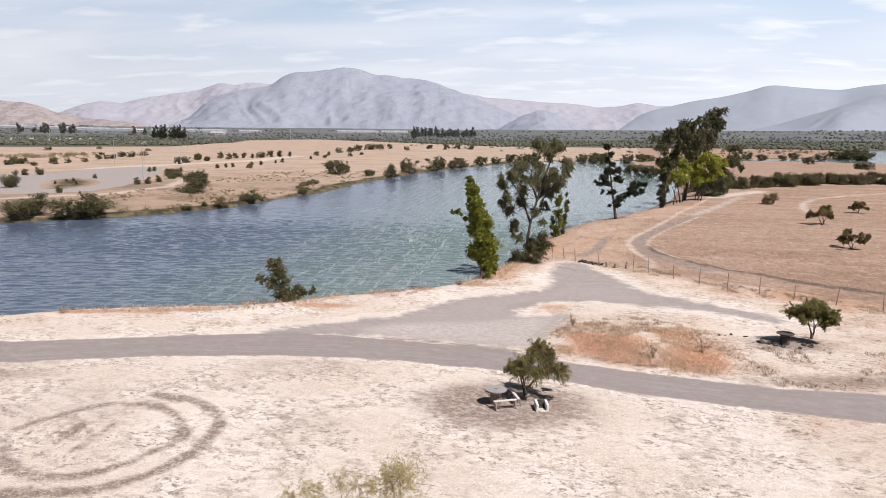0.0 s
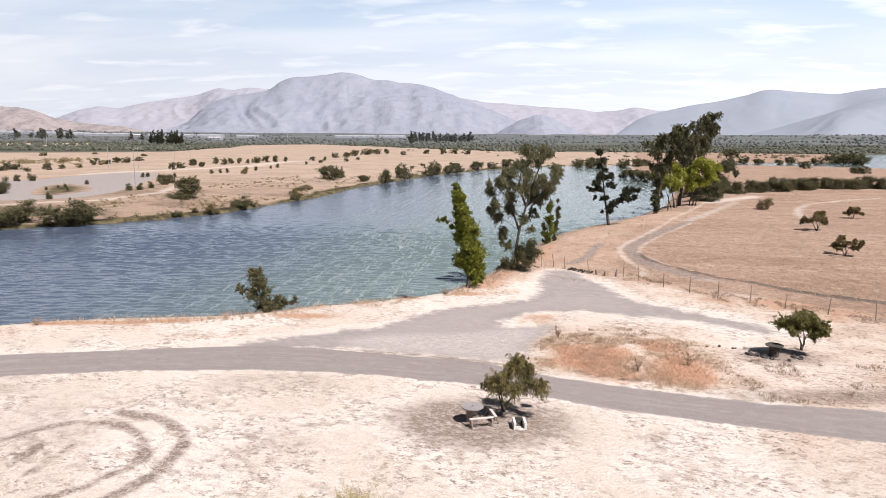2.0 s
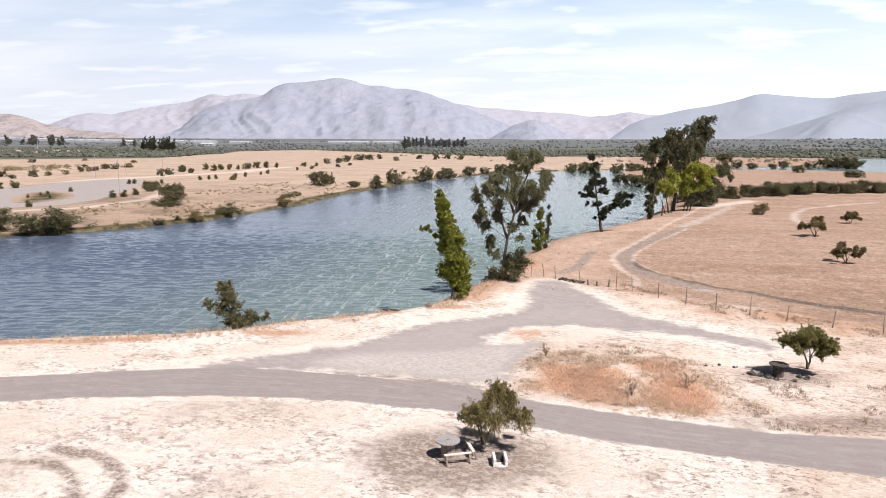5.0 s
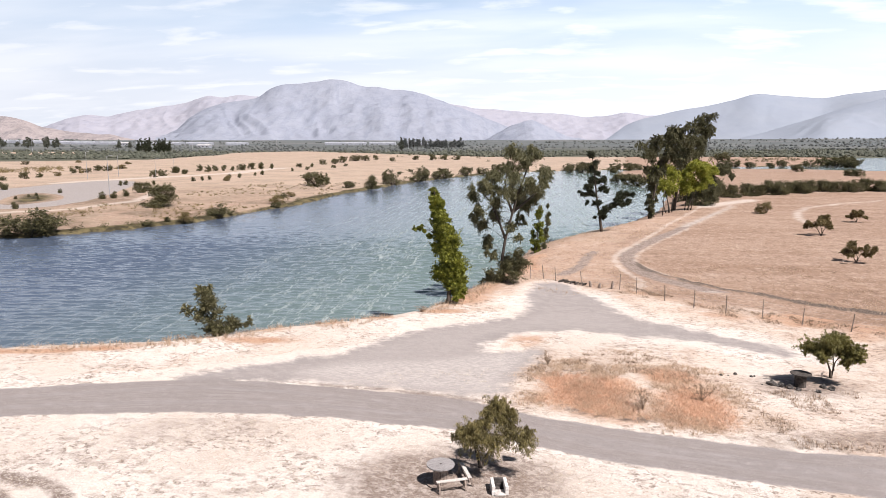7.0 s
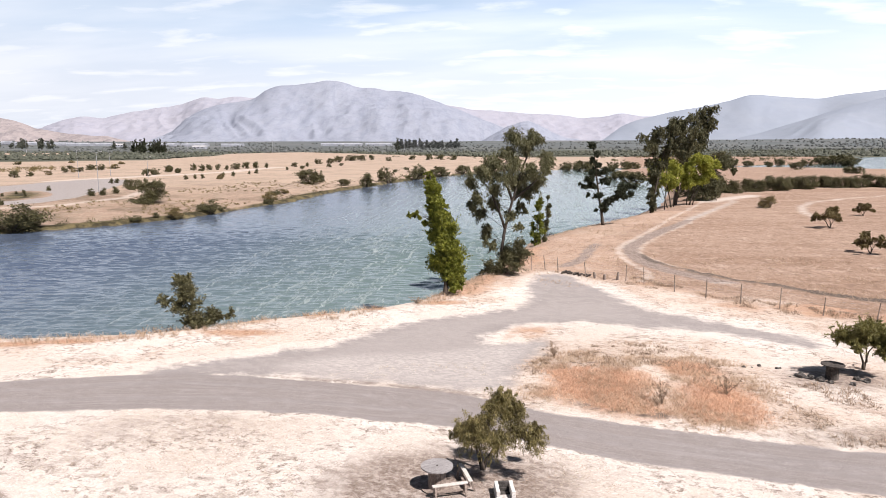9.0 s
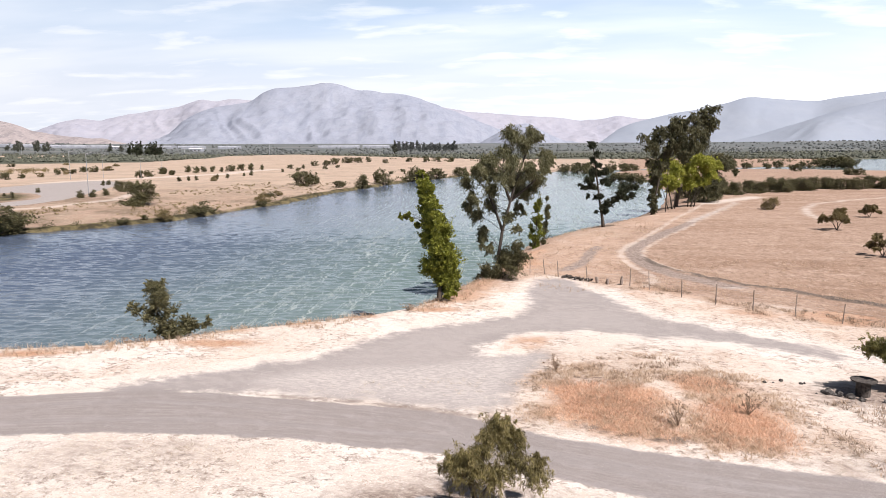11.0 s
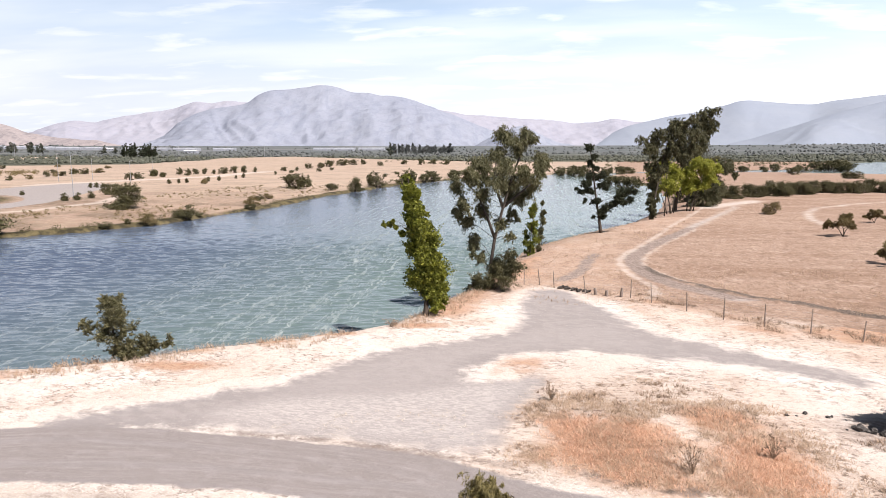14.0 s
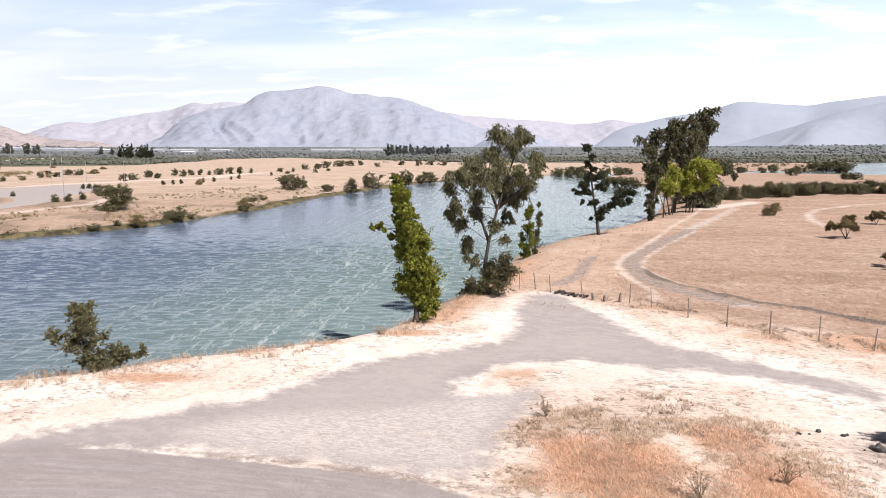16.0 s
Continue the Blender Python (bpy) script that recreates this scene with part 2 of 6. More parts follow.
    c = n.mix(n.calc("MULTIPLY", mask("rim", 0.3, 3.2), 0.55), c, n.mix(0.25, pale, tan))
    c = n.mix(mask("ochre", 0.9, 4.5), c, ochre)
    c = n.mix(n.calc("MULTIPLY", mask("dirt", 0.9, 3.0), n.span(mottle, 0.40, 0.56, 0.6, 1.0)), c, n.mix(0.35, dirt, (0.12, 0.085, 0.068)))
    c = n.mix(mask("gravel", 0.14, 1.1), c, gravel)
    c = n.mix(n.calc("MULTIPLY", mask("rut", 0.20, 0.7), n.span(n.calc("ADD", n.calc("MULTIPLY", mottle, 0.5), n.calc("MULTIPLY", speck, 0.5)), 0.43, 0.53, 0.45, 1.0)), c, n.mix(0.5, dirt, (0.11, 0.078, 0.062)))
    # shade along the berm and under the mound's ledge, painted dark
    c = n.mix(n.calc("MULTIPLY", mask("edge_shade", 0.22, 2.6), 0.95), c, n.mix(n.span(fine, 0.4, 0.65), (0.075, 0.06, 0.05), (0.19, 0.15, 0.125)))
    c = n.mix(mask("bank", 0.6, 2.0), c, bank)
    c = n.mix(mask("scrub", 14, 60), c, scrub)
    n.link(c, n.b.inputs["Base Color"])
    h = n.calc("SUBTRACT", n.calc("ADD", n.calc("MULTIPLY", tuft, 0.8), n.calc("MULTIPLY", lump, 0.9)), n.calc("ADD", n.calc("MULTIPLY", mottle, 0.7), n.calc("MULTIPLY", speck, 0.25)))
    calm = n.span(n.attr("gravel"), -0.3, 0.3, 1.0, 0.35)
    bump(n, n.calc("MULTIPLY", h, calm), 0.75, 0.10)
    return m


def water_material():
    m, n = material("lake_water", 0.16, 0.5)
    p = n.coord()
    wind = 0.12
    chop = n.noise(n.place(p, (1.0, 1.4, 1), -0.08), 1.5, 4, 0.60, 0.3)
    swell = n.noise(n.place(p, (0.015, 0.02, 1), wind), 1.0, 3)
    bend = n.noise(p, 0.22, 4, 0.6)
    wavy = n.node("ShaderNodeVectorMath", {0: p, 1: n.node("ShaderNodeCombineXYZ", {0: n.calc("MULTIPLY", n.calc("SUBTRACT", bend, 0.5), 3.2)}).outputs[0]}).outputs[0]
    streak = n.noise(n.place(wavy, (2.3, 0.04, 1), wind), 1.0, 7, 0.74, 0.10)
    flecks = n.noise(n.place(p, (1.8, 0.42, 1), wind), 1.0, 5, 0.75)
    # body colour shifts from bluer at low x to greener at high x
    xy = n.node("ShaderNodeSeparateXYZ", {0: n.place(p, (1, 1, 1), wind)})
    mid_lake = n.span(n.calc("ADD", xy.outputs[0], n.calc("MULTIPLY", swell, 24.0)), -46, 8)
    body = n.mix(mid_lake, (0.061, 0.0805, 0.118), (0.103, 0.141, 0.133))
    foam = n.calc("MULTIPLY", n.calc("MULTIPLY", n.span(streak, 0.465, 0.63), n.span(flecks, 0.42, 0.64)), n.span(mid_lake, 0.0, 0.8, 0.15, 1.0))
    n.link(n.mix(n.calc("MULTIPLY", foam, 0.58), body, (0.45, 0.48, 0.48)), n.b.inputs["Base Color"])
    n.link(n.span(foam, 0.0, 0.6, 0.10, 0.6), n.b.inputs["Roughness"])
    n.b.inputs["IOR"].default_value = 1.33
    bump(n, chop, 1.0, 0.05)
    return m


def mountain_material(name, low, high, scrub_tone, rugged=1.0):
    m, n = material(name, 1.0, 0.0)
    p = n.coord()
    a, b = n.noise(p, 0.005, 8, 0.60), n.noise(p, 0.05, 6, 0.7)
    gully = n.noise(n.place(p, (0.034, 0.004, 0.010)), 1.0, 8, 0.66, 0.5)
    dots = n.noise(p, 0.20, 4, 0.8)
    c = n.mix(n.span(a, 0.05, 0.95), low, high)
    c = n.mix(n.calc("MULTIPLY", n.span(gully, 0.50, 0.62), 0.38 * rugged), c, scrub_tone)
    c = n.mix(n.calc("MULTIPLY", n.span(b, 0.48, 0.60), 0.34 * rugged), c, scrub_tone)
    c = n.mix(n.calc("MULTIPLY", n.span(dots, 0.44, 0.36), 0.30 * rugged), c, tuple(1.28 * v for v in high))
    n.link(c, n.b.inputs["Base Color"])
    bump(n, n.calc("ADD", gully, n.calc("MULTIPLY", b, 0.9)), 0.24 * rugged, 30)
    return m


GROUND, WATER = ground_material(), water_material()
BARK = grained("grey_bark", (0.10, 0.08, 0.065), (0.24, 0.20, 0.17), 5, 0.95, 0.6, (1, 1, 0.2))
GUM_BARK = grained("gum_bark", (0.03, 0.025, 0.021), (0.085, 0.07, 0.058), 5, 0.95, 0.6, (1, 1, 0.2))
DARK_BARK = grained("dark_bark", (0.035, 0.028, 0.022), (0.09, 0.07, 0.055), 6, 0.95, 0.6, (1, 1, 0.2))
POPLAR_LEAF = foliage("poplar_leaves", (0.045, 0.055, 0.009), (0.32, 0.33, 0.052), 0.42)
GUM_LEAF = foliage("gum_leaves", (0.045, 0.045, 0.02), (0.205, 0.193, 0.10), 0.3)
CYPRESS_LEAF = foliage("cypress_needles", (0.016, 0.019, 0.010), (0.05, 0.056, 0.028), 0.08)
EUC_LEAF = foliage("eucalyptus_leaves", (0.03, 0.032, 0.016), (0.15, 0.14, 0.07), 0.22)
LIME_LEAF = foliage("pale_green_leaves", (0.15, 0.165, 0.022), (0.48, 0.48, 0.095), 0.45)
PEPPER_LEAF = foliage("pepper_leaves", (0.04, 0.031, 0.013), (0.27, 0.225, 0.09), 0.25)
ACACIA_LEAF = foliage("acacia_leaves", (0.05, 0.046, 0.014), (0.25, 0.225, 0.075), 0.25)
SHRUB_LEAF = foliage("shrub_leaves", (0.038, 0.036, 0.017), (0.145, 0.13, 0.06), 0.2)
BENT_LEAF = foliage("shore_shrub_leaves", (0.034, 0.032, 0.016), (0.175, 0.16, 0.075), 0.2)
THORN_LEAF = foliage("thorn_leaves", (0.072, 0.053, 0.022), (0.26, 0.20, 0.09), 0.2)
YELLOW_LEAF = foliage("broom_leaves", (0.22, 0.17, 0.07), (0.46, 0.38, 0.19), 0.3)
# both far foliage tones have distance haze put into their colour
FAR_LEAF = foliage("haze_toned_far_leaves", (0.05, 0.056, 0.04), (0.105, 0.106, 0.078), 0.1)
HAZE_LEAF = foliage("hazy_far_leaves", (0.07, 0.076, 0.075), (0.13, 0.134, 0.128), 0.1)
STRAW = foliage("straw_blades", (0.375, 0.262, 0.18), (0.555, 0.427, 0.315), 0.4)
OCHRE_STRAW = foliage("ochre_blades", (0.50, 0.30, 0.195), (0.75, 0.51, 0.365), 0.4)
PALE_STRAW = foliage("bleached_blades", (0.4, 0.328, 0.248), (0.608, 0.536, 0.44), 0.3)
DEAD_STEM = foliage("dead_stems", (0.18, 0.122, 0.085), (0.40, 0.295, 0.21), 0.15)
WOOD = grained("weathered_wood", (0.13, 0.10, 0.085), (0.29, 0.235, 0.20), 9, 0.85, 0.4, (1, 6, 1))
PALE_WOOD = grained("sun_bleached_wood", (0.36, 0.33, 0.30), (0.54, 0.50, 0.465), 9, 0.8, 0.35, (1, 6, 1))
GREY_TOP = grained("grey_spool_wood", (0.17, 0.158, 0.155), (0.29, 0.272, 0.27), 9, 0.8, 0.35, (1, 6, 1))
# near-black wood; on the acacia table it paints in the tree's shade
DARK_WOOD = grained("near_black_wood", (0.03, 0.025, 0.022), (0.10, 0.085, 0.075), 9, 0.9, 0.5)
BLOCK = grained("limewashed_block", (0.42, 0.40, 0.38), (0.62, 0.60, 0.57), 14, 0.9, 0.4)
PEBBLE = grained("pale_pebbles", (0.28, 0.25, 0.235), (0.48, 0.445, 0.415), 9, 0.9, 0.3)
SOOT = grained("sooty_block", (0.025, 0.022, 0.02), (0.09, 0.08, 0.075), 10, 0.95, 0.4)
ROCK = grained("dark_rock", (0.03, 0.027, 0.025), (0.12, 0.108, 0.10), 7, 0.95, 0.7)
STEEL = grained("galvanised_steel", (0.28, 0.28, 0.29), (0.40, 0.40, 0.41), 5, 0.5, 0.1, metal=0.4)
SHEET = grained("greenhouse_sheet", (0.24, 0.25, 0.28), (0.33, 0.34, 0.37), 0.3, 0.5, 0.1)
ROOF = grained("tin_roof", (0.34, 0.33, 0.34), (0.52, 0.50, 0.50), 0.8, 0.6, 0.2)


# ---- building helpers ----
rng = np.random.default_rng(7)


def mesh(name, verts, faces, mat, parent=None, label="", smooth=False):
    me = bpy.data.meshes.new(name)
    me.from_pydata([tuple(v) for v in verts] if not isinstance(verts, list) else verts, [], faces if isinstance(faces, list) else faces.tolist())
    me.materials.append(mat)
    if smooth:
        me.polygons.foreach_set("use_smooth", [True] * len(me.polygons))
    me.update()
    ob = new(name, me)
    ob.parent = parent
    return tagged(ob, label)


def part(name, bm, mat, parent, label=""):
    me = bpy.data.meshes.new(name)
    bm.to_mesh(me)
    bm.free()
    me.materials.append(mat)
    ob = new(name, me)
    ob.parent = parent
    return tagged(ob, label)


def base(name, m, label, category, group=""):
    ob = new(name)
    ob.empty_display_size = 0.2
    ob.matrix_basis = m
    return tagged(ob, label, category, group)


def box(bm, size, m, bevel=0.01):
    made = bmesh.ops.create_cube(bm, size=1.0, matrix=m @ Matrix.Diagonal((*size, 1)))
    if bevel:
        edges = {e for v in made["verts"] for e in v.link_edges}
        bmesh.ops.bevel(bm, geom=list(edges), offset=bevel, segments=1, affect="EDGES")


def tubes(lines, sides=6):
    """Tapered tubes along lines of (x, y, z, radius) rows: vertices and faces."""
    V, F = [], []
    for line in lines:
        pts = np.array(line, float)
        start = len(V)
        for i, p in enumerate(pts):
            d = pts[min(i + 1, len(pts) - 1), :3] - pts[max(i - 1, 0), :3]
            d /= np.linalg.norm(d) + 1e-9
            a = np.cross(d, (0.3, 1.0, 0.1) if abs(d[1]) < 0.9 else (1.0, 0, 0.2))
            a /= np.linalg.norm(a)
            b = np.cross(d, a)
            for k in range(sides):
                w_ = 2 * math.pi * k / sides
                V.append(tuple(p[:3] + p[3] * (a * math.cos(w_) + b * math.sin(w_))))
        for i in range(len(pts) - 1):
            for k in range(sides):
                q, r = start + i * sides, (k + 1) % sides
                F.append((q + k, q + r, q + sides + r, q + sides + k))
        F.append(tuple(start + (len(pts) - 1) * sides + k for k in range(sides)))
        F.append(tuple(start + sides - 1 - k for k in range(sides)))
    return V, F


def limb(a, b, r0, r1, n=6, sag=0.0, wob=0.06):
    """A crooked tapered line from a to b."""
    a, b = np.array(a, float), np.array(b, float)
    ln = np.linalg.norm(b - a)
    rows = []
    for i in range(n + 1):
        s = i / n
        p = a + (b - a) * s + rng.normal(0, wob * ln * 0.35, 3) * (0 < i < n)
        p[2] += sag * ln * math.sin(math.pi * s)
        rows.append((*p, r0 + (r1 - r0) * s))
    return rows


def leaf_quads(centres, along, length, width):
    """Diamond leaves at centres, pointing along: vertices and faces as arrays."""
    n = len(centres)
    along = along / (np.linalg.norm(along, axis=1, keepdims=True) + 1e-9)
    side = np.cross(along, rng.normal(size=(n, 3)))
    side /= np.linalg.norm(side, axis=1, keepdims=True) + 1e-9
    ln = (length * rng.uniform(0.65, 1.3, n))[:, None]
    wd = (width * rng.uniform(0.65, 1.3, n))[:, None]
    V = np.stack([centres - along * ln / 2, centres + side * wd / 2, centres + along * ln / 2, centres - side * wd / 2], 1).reshape(-1, 3)
    return V, np.arange(4 * n).reshape(-1, 4)


def sprays(clumps, twigs, per, droop, spread, jitter=0.10, rise=0.0):
    """Leaf centres and directions on twigs that spring from each clump (x, y, z, r)."""
    C, D = [], []
    for x, y, z, r in clumps:
        k = max(4, int(twigs * (r if r < 1 else r * r ** 0.6)))
        d = rng.normal(size=(k, 3))
        d[:, 2] = d[:, 2] * 0.8 + rise
        d /= np.linalg.norm(d, axis=1, keepdims=True)
        s = np.array((x, y, z)) + rng.normal(size=(k, 3)) * r * 0.38
        ln = r * rng.uniform(0.45, spread, k)
        u = rng.uniform(0.05, 1, (k, per)) ** 0.8
        p = s[:, None] + d[:, None] * (ln[:, None] * u)[..., None]
        p[..., 2] -= droop * r * u ** 2 * rng.uniform(0.5, 1.2, (k, 1))
        p += rng.normal(size=p.shape) * r * jitter
        q = d[:, None] * (1 - 0.6 * droop) + rng.normal(size=p.shape) * 0.7
        q[..., 2] -= droop * 1.2
        C.append(p.reshape(-1, 3))
        D.append(q.reshape(-1, 3))
    return np.concatenate(C), np.concatenate(D)


def deep(clumps, depth=0.8):
    """Clumps given as (across, up, radius), strewn in depth."""
    return [(x, rng.uniform(-depth, depth) * (0.4 + r), z, r) for x, z, r in clumps]


def smooth01(v, a, b):
    s = np.clip((v - a) / (b - a), 0, 1)
    return s * s * (3 - 2 * s)


def polygon_distance(P, poly, closed=True):
    """Distance of the points to a line of points; inside a closed one it is positive, outside negative."""
    poly = np.array(poly, float)
    best = np.full(len(P), 1e9)
    inside = np.zeros(len(P), bool)
    n = len(poly)
    for i in range(n if closed else n - 1):
        a, b = poly[i], poly[(i + 1) % n]
        d = b - a
        s = np.clip(((P - a) @ d) / (d @ d + 1e-12), 0, 1)
        best = np.minimum(best, ((P - a - s[:, None] * d) ** 2).sum(1))
        if closed and a[1] != b[1]:
            cross = ((a[1] > P[:, 1]) != (b[1] > P[:, 1])) & (P[:, 0] < d[0] * (P[:, 1] - a[1]) / d[1] + a[0])
            inside ^= cross
    best = np.sqrt(best)
    return np.where(inside, best, -best) if closed else best


def rounded(points, rounds=2, closed=True):
    """Corner cutting."""
    p = np.array(points, float)
    for _ in range(rounds):
        q = np.roll(p, -1, 0) if closed else p[1:]
        r = p if closed else p[:-1]
        c = np.stack([0.75 * r + 0.25 * q, 0.25 * r + 0.75 * q], 1).reshape(-1, 2)
        p = c if closed else np.concatenate([p[:1], c, p[-1:]])
    return p


def value_noise(x, y, scale, seed=0):
    """Smooth noise in -1 to 1 on arrays."""
    g = np.random.default_rng(seed).uniform(-1, 1, (256, 256))
    u, v = x / scale, y / scale
    i, j = np.floor(u).astype(int), np.floor(v).astype(int)
    fu, fv = u - i, v - j
    fu, fv = fu * fu * (3 - 2 * fu), fv * fv * (3 - 2 * fv)
    a, b, c, d = g[i % 256, j % 256], g[(i + 1) % 256, j % 256], g[i % 256, (j + 1) % 256], g[(i + 1) % 256, (j + 1) % 256]
    return (a * (1 - fu) + b * fu) * (1 - fv) + (c * (1 - fu) + d * fu) * fv


# ---- the lie of the land ----
WATER_Z = -2.6
FAR_SHORE = [(-420, 40), (-250, 62), (-130, 88), (-95, 100), (-79.3, 109), (-68.3, 115.4), (-61.3, 122), (-52.4, 132.6), (-47.7, 143.2), (-44.3, 158.2), (-39.3, 173), (-35.7, 194.7), (-34, 216.5), (-28.4, 231.4), (-19.4, 271.3), (-6.4, 305.3), (13, 349.3), (33.2, 381.6), (58.1, 402.9), (94.7, 419.3), (130, 446), (177, 470), (225, 482), (300, 522), (480, 835)]
RIGHT_SHORE = [(760, 860), (520, 480), (330, 330), (245, 350), (222, 372), (216, 390), (200, 402), (181, 409), (160, 411), (120, 413), (101, 404), (85.5, 363), (73.6, 304), (81, 290), (76, 250), (66, 212), (56, 182), (48, 160), (40, 144.6), (30, 127.4), (21.4, 115.8), (15.3, 107.5)]
NEAR_SHORE = [(10.5, 97), (8.2, 87), (6, 79), (3.4, 71.5), (0.5, 65.5), (-2.4, 58.6), (-5.5, 56.1), (-9, 54.4), (-12.8, 53.6), (-15.8, 51.0), (-19.5, 49.0), (-26, 48.7), (-31, 47.2), (-38, 44), (-60, 36), (-110, 22), (-420, -20)]
LAKE = rounded(FAR_SHORE + RIGHT_SHORE + NEAR_SHORE, 1)
ROAD = rounded([(-26.9, 32.4), (-24.2, 33.2), (-21.3, 33.8), (-17.5, 34.3), (-13.3, 34.6), (-8.3, 34.4), (-5, 34), (-1.8, 33.4), (1.3, 32.7), (4.1, 31), (6.8, 29.8), (9.3, 28.9), (11.7, 28), (14, 27.3), (16.3, 26.6), (17.7, 26.3)] + [(30, 22.5), (60, 12), (62, 16), (32, 26.5)] + [(19.9, 29.9), (18.1, 30), (15.5, 30.4), (12.9, 31.2), (10.3, 32.1), (7.5, 33.1), (4.6, 34.2), (1.5, 36.5), (-1.9, 37.5), (-5.5, 38.3), (-8.4, 38.8), (-13, 39.5), (-16.5, 39), (-19.9, 38.3), (-23.2, 37.7), (-26.5, 37.1), (-29.6, 36.3)] + [(-50, 41), (-95, 49), (-95, 44), (-48, 35)], 1)
PARKING = rounded([(-9.2, 42.9), (-7.2, 44), (-5.8, 45.2), (-3.9, 47.2), (-2, 49.5), (-0.3, 50.8), (2, 51.6), (5.3, 53.9), (6.5, 55.9), (7, 60.3), (7.7, 64.7), (9, 67.7), (11, 67.7), (12.4, 62.8), (13.5, 58), (14, 53.8), (15.5, 52.6), (17.3, 50), (19.6, 47.9), (22, 45.2), (21, 43.7), (18.2, 46.2), (15.2, 48.4), (11.9, 48.7), (9.9, 49.9), (7, 49.9), (4, 48.5), (2.6, 46.3), (3.3, 44.4), (4.4, 43.7), (2.5, 42.4), (0.3, 41.5), (-2.8, 41.2), (-5.7, 39.4), (-9.6, 38.9), (-13.6, 38.9), (-14.3, 39.9), (-11.8, 41.3)], 1)
STONY = rounded([(-11.7, 41), (-8.8, 41.9), (-6.3, 42.8), (-3.2, 43.4), (0.1, 43.7), (2.5, 44.8), (4.5, 44.8), (6.6, 45.5), (5.5, 42.7), (3.8, 38.8), (3.3, 36.6), (0.5, 37.4), (-3.5, 38.4), (-7.7, 39.3), (-10.9, 39.4)], 1)
OVAL = rounded([(3, 46.7), (4.3, 48.5), (6.6, 49), (6.8, 47.3), (5.9, 46.1), (3.6, 45.7)], 2)
MOUND = rounded([(4.0, 38.4), (5.4, 41.4), (8.5, 44.0), (11.6, 44.5), (14.1, 43.6), (15.6, 39.2), (15.1, 34.9), (13.6, 32.6), (10.5, 32.5), (7.3, 34.2), (4.8, 35.6), (3.7, 36.4)], 2)
STANDING = [rounded(p, 2) for p in ([(5.4, 38.9), (6.6, 39.7), (8.0, 38.7), (10.2, 37.1), (9.7, 36.4), (9.4, 35.0), (9.4, 33.8), (8.2, 33.9), (7.0, 34.5), (6.2, 35.2), (5.4, 36.2)], [(10.9, 36.0), (12.6, 37.1), (13.8, 36.4), (14.2, 34.9), (13.5, 33.4), (12.5, 32.9), (10.9, 33.0), (10.4, 34.1)], [(10.9, 38.8), (12.4, 39.9), (13.2, 39.0), (12.5, 37.9), (11.0, 37.5)])]
TUFTED = rounded([(4.6, 38.9), (5.2, 40.6), (6.9, 42.6), (9.3, 43.8), (11.5, 44.0), (13.0, 42.9), (13.8, 40.3), (14.0, 37.7), (11.1, 39.1), (8.6, 39.1), (6.3, 39.6)], 2)
LEDGE = [(6.0, 35.3), (6.5, 34.7), (7.3, 34.2), (8.4, 33.9), (9.6, 33.7)]
RUTS = [(0.20, [(-19.8, 22.2), (-20.4, 23.6), (-20.1, 24.6), (-19.3, 25.5), (-18.5, 26.4), (-17.7, 26.9)]), (0.28, [(-17.0, 26.9), (-16.1, 26.9), (-15.1, 26.4), (-13.8, 25.3), (-13.1, 23.9), (-13.0, 22.8), (-13.6, 22.0), (-14.1, 21.0), (-14.9, 20.2), (-15.9, 19.8), (-17.2, 19.7), (-18.6, 20.5), (-19.8, 22.2)]), (0.33, [(-16.0, 28.0), (-14.5, 27.6), (-13.1, 26.8), (-12.0, 25.2), (-11.7, 23.7), (-11.9, 22.3), (-12.3, 21.1), (-12.9, 20.1), (-13.8, 19.3), (-14.9, 18.7), (-16.2, 18.5), (-17.4, 18.6)]), (0.20, [(-17.8, 24.5), (-17.9, 23.3), (-18.0, 22.0)]), (0.18, [(-16.5, 24.5), (-16.7, 23.3), (-16.7, 22.1)])]
FIELD_PATH = [(103.1, 167.8), (89.5, 159.6), (75.6, 149.5), (69.1, 140.2), (62.9, 127.6), (59.3, 116.1)]
TRACK_END = [(55.4, 152.4), (63.9, 161.6), (71.8, 168.1)]
BANK_PATCHES = [(-29.3, 44.3, 3.0, 0.7), (-25.0, 44.8, 2.2, 0.5), (-21.1, 45.3, 2.4, 0.6), (-13.1, 50.4, 2.2, 0.8), (-5.4, 53.8, 2.6, 0.7), (0.2, 55.7, 2.4, 0.9), (-8.8, 52.2, 2.2, 0.4), (-11.8, 47.5, 2.6, 1.0), (-16.5, 48.2, 1.6, 0.5)]
LIP = [(-7.7, 39), (-5.5, 38.5), (-3.4, 38.1), (-1.6, 37.7), (0.5, 37), (2.4, 36.3), (3.8, 35.8)]
TRACK = rounded([(61.8, 153.8), (48.2, 130.6), (36.8, 110.9), (28.8, 97.5), (23.7, 89.3), (20.7, 82.6), (19.7, 75.7), (20.2, 70.9), (21.5, 67.3), (23, 65), (24.8, 62.2), (27.2, 58.8), (29.2, 55.6), (31.5, 53.5), (33.6, 51.4)], 2, False)
FOOTPATH = [(11.6, 71.2), (13.1, 73.4), (14.9, 77.3), (16.3, 82.1), (18.1, 86.6)]
FENCE = [(7, 68.8), (8.3, 69.2), (9.6, 69.2), (10.6, 68.1), (12.7, 66), (15.7, 64.2), (16.8, 62.6), (18.4, 59.9), (20, 57.6), (21.8, 55.7), (23.8, 54), (25.8, 52.1)]
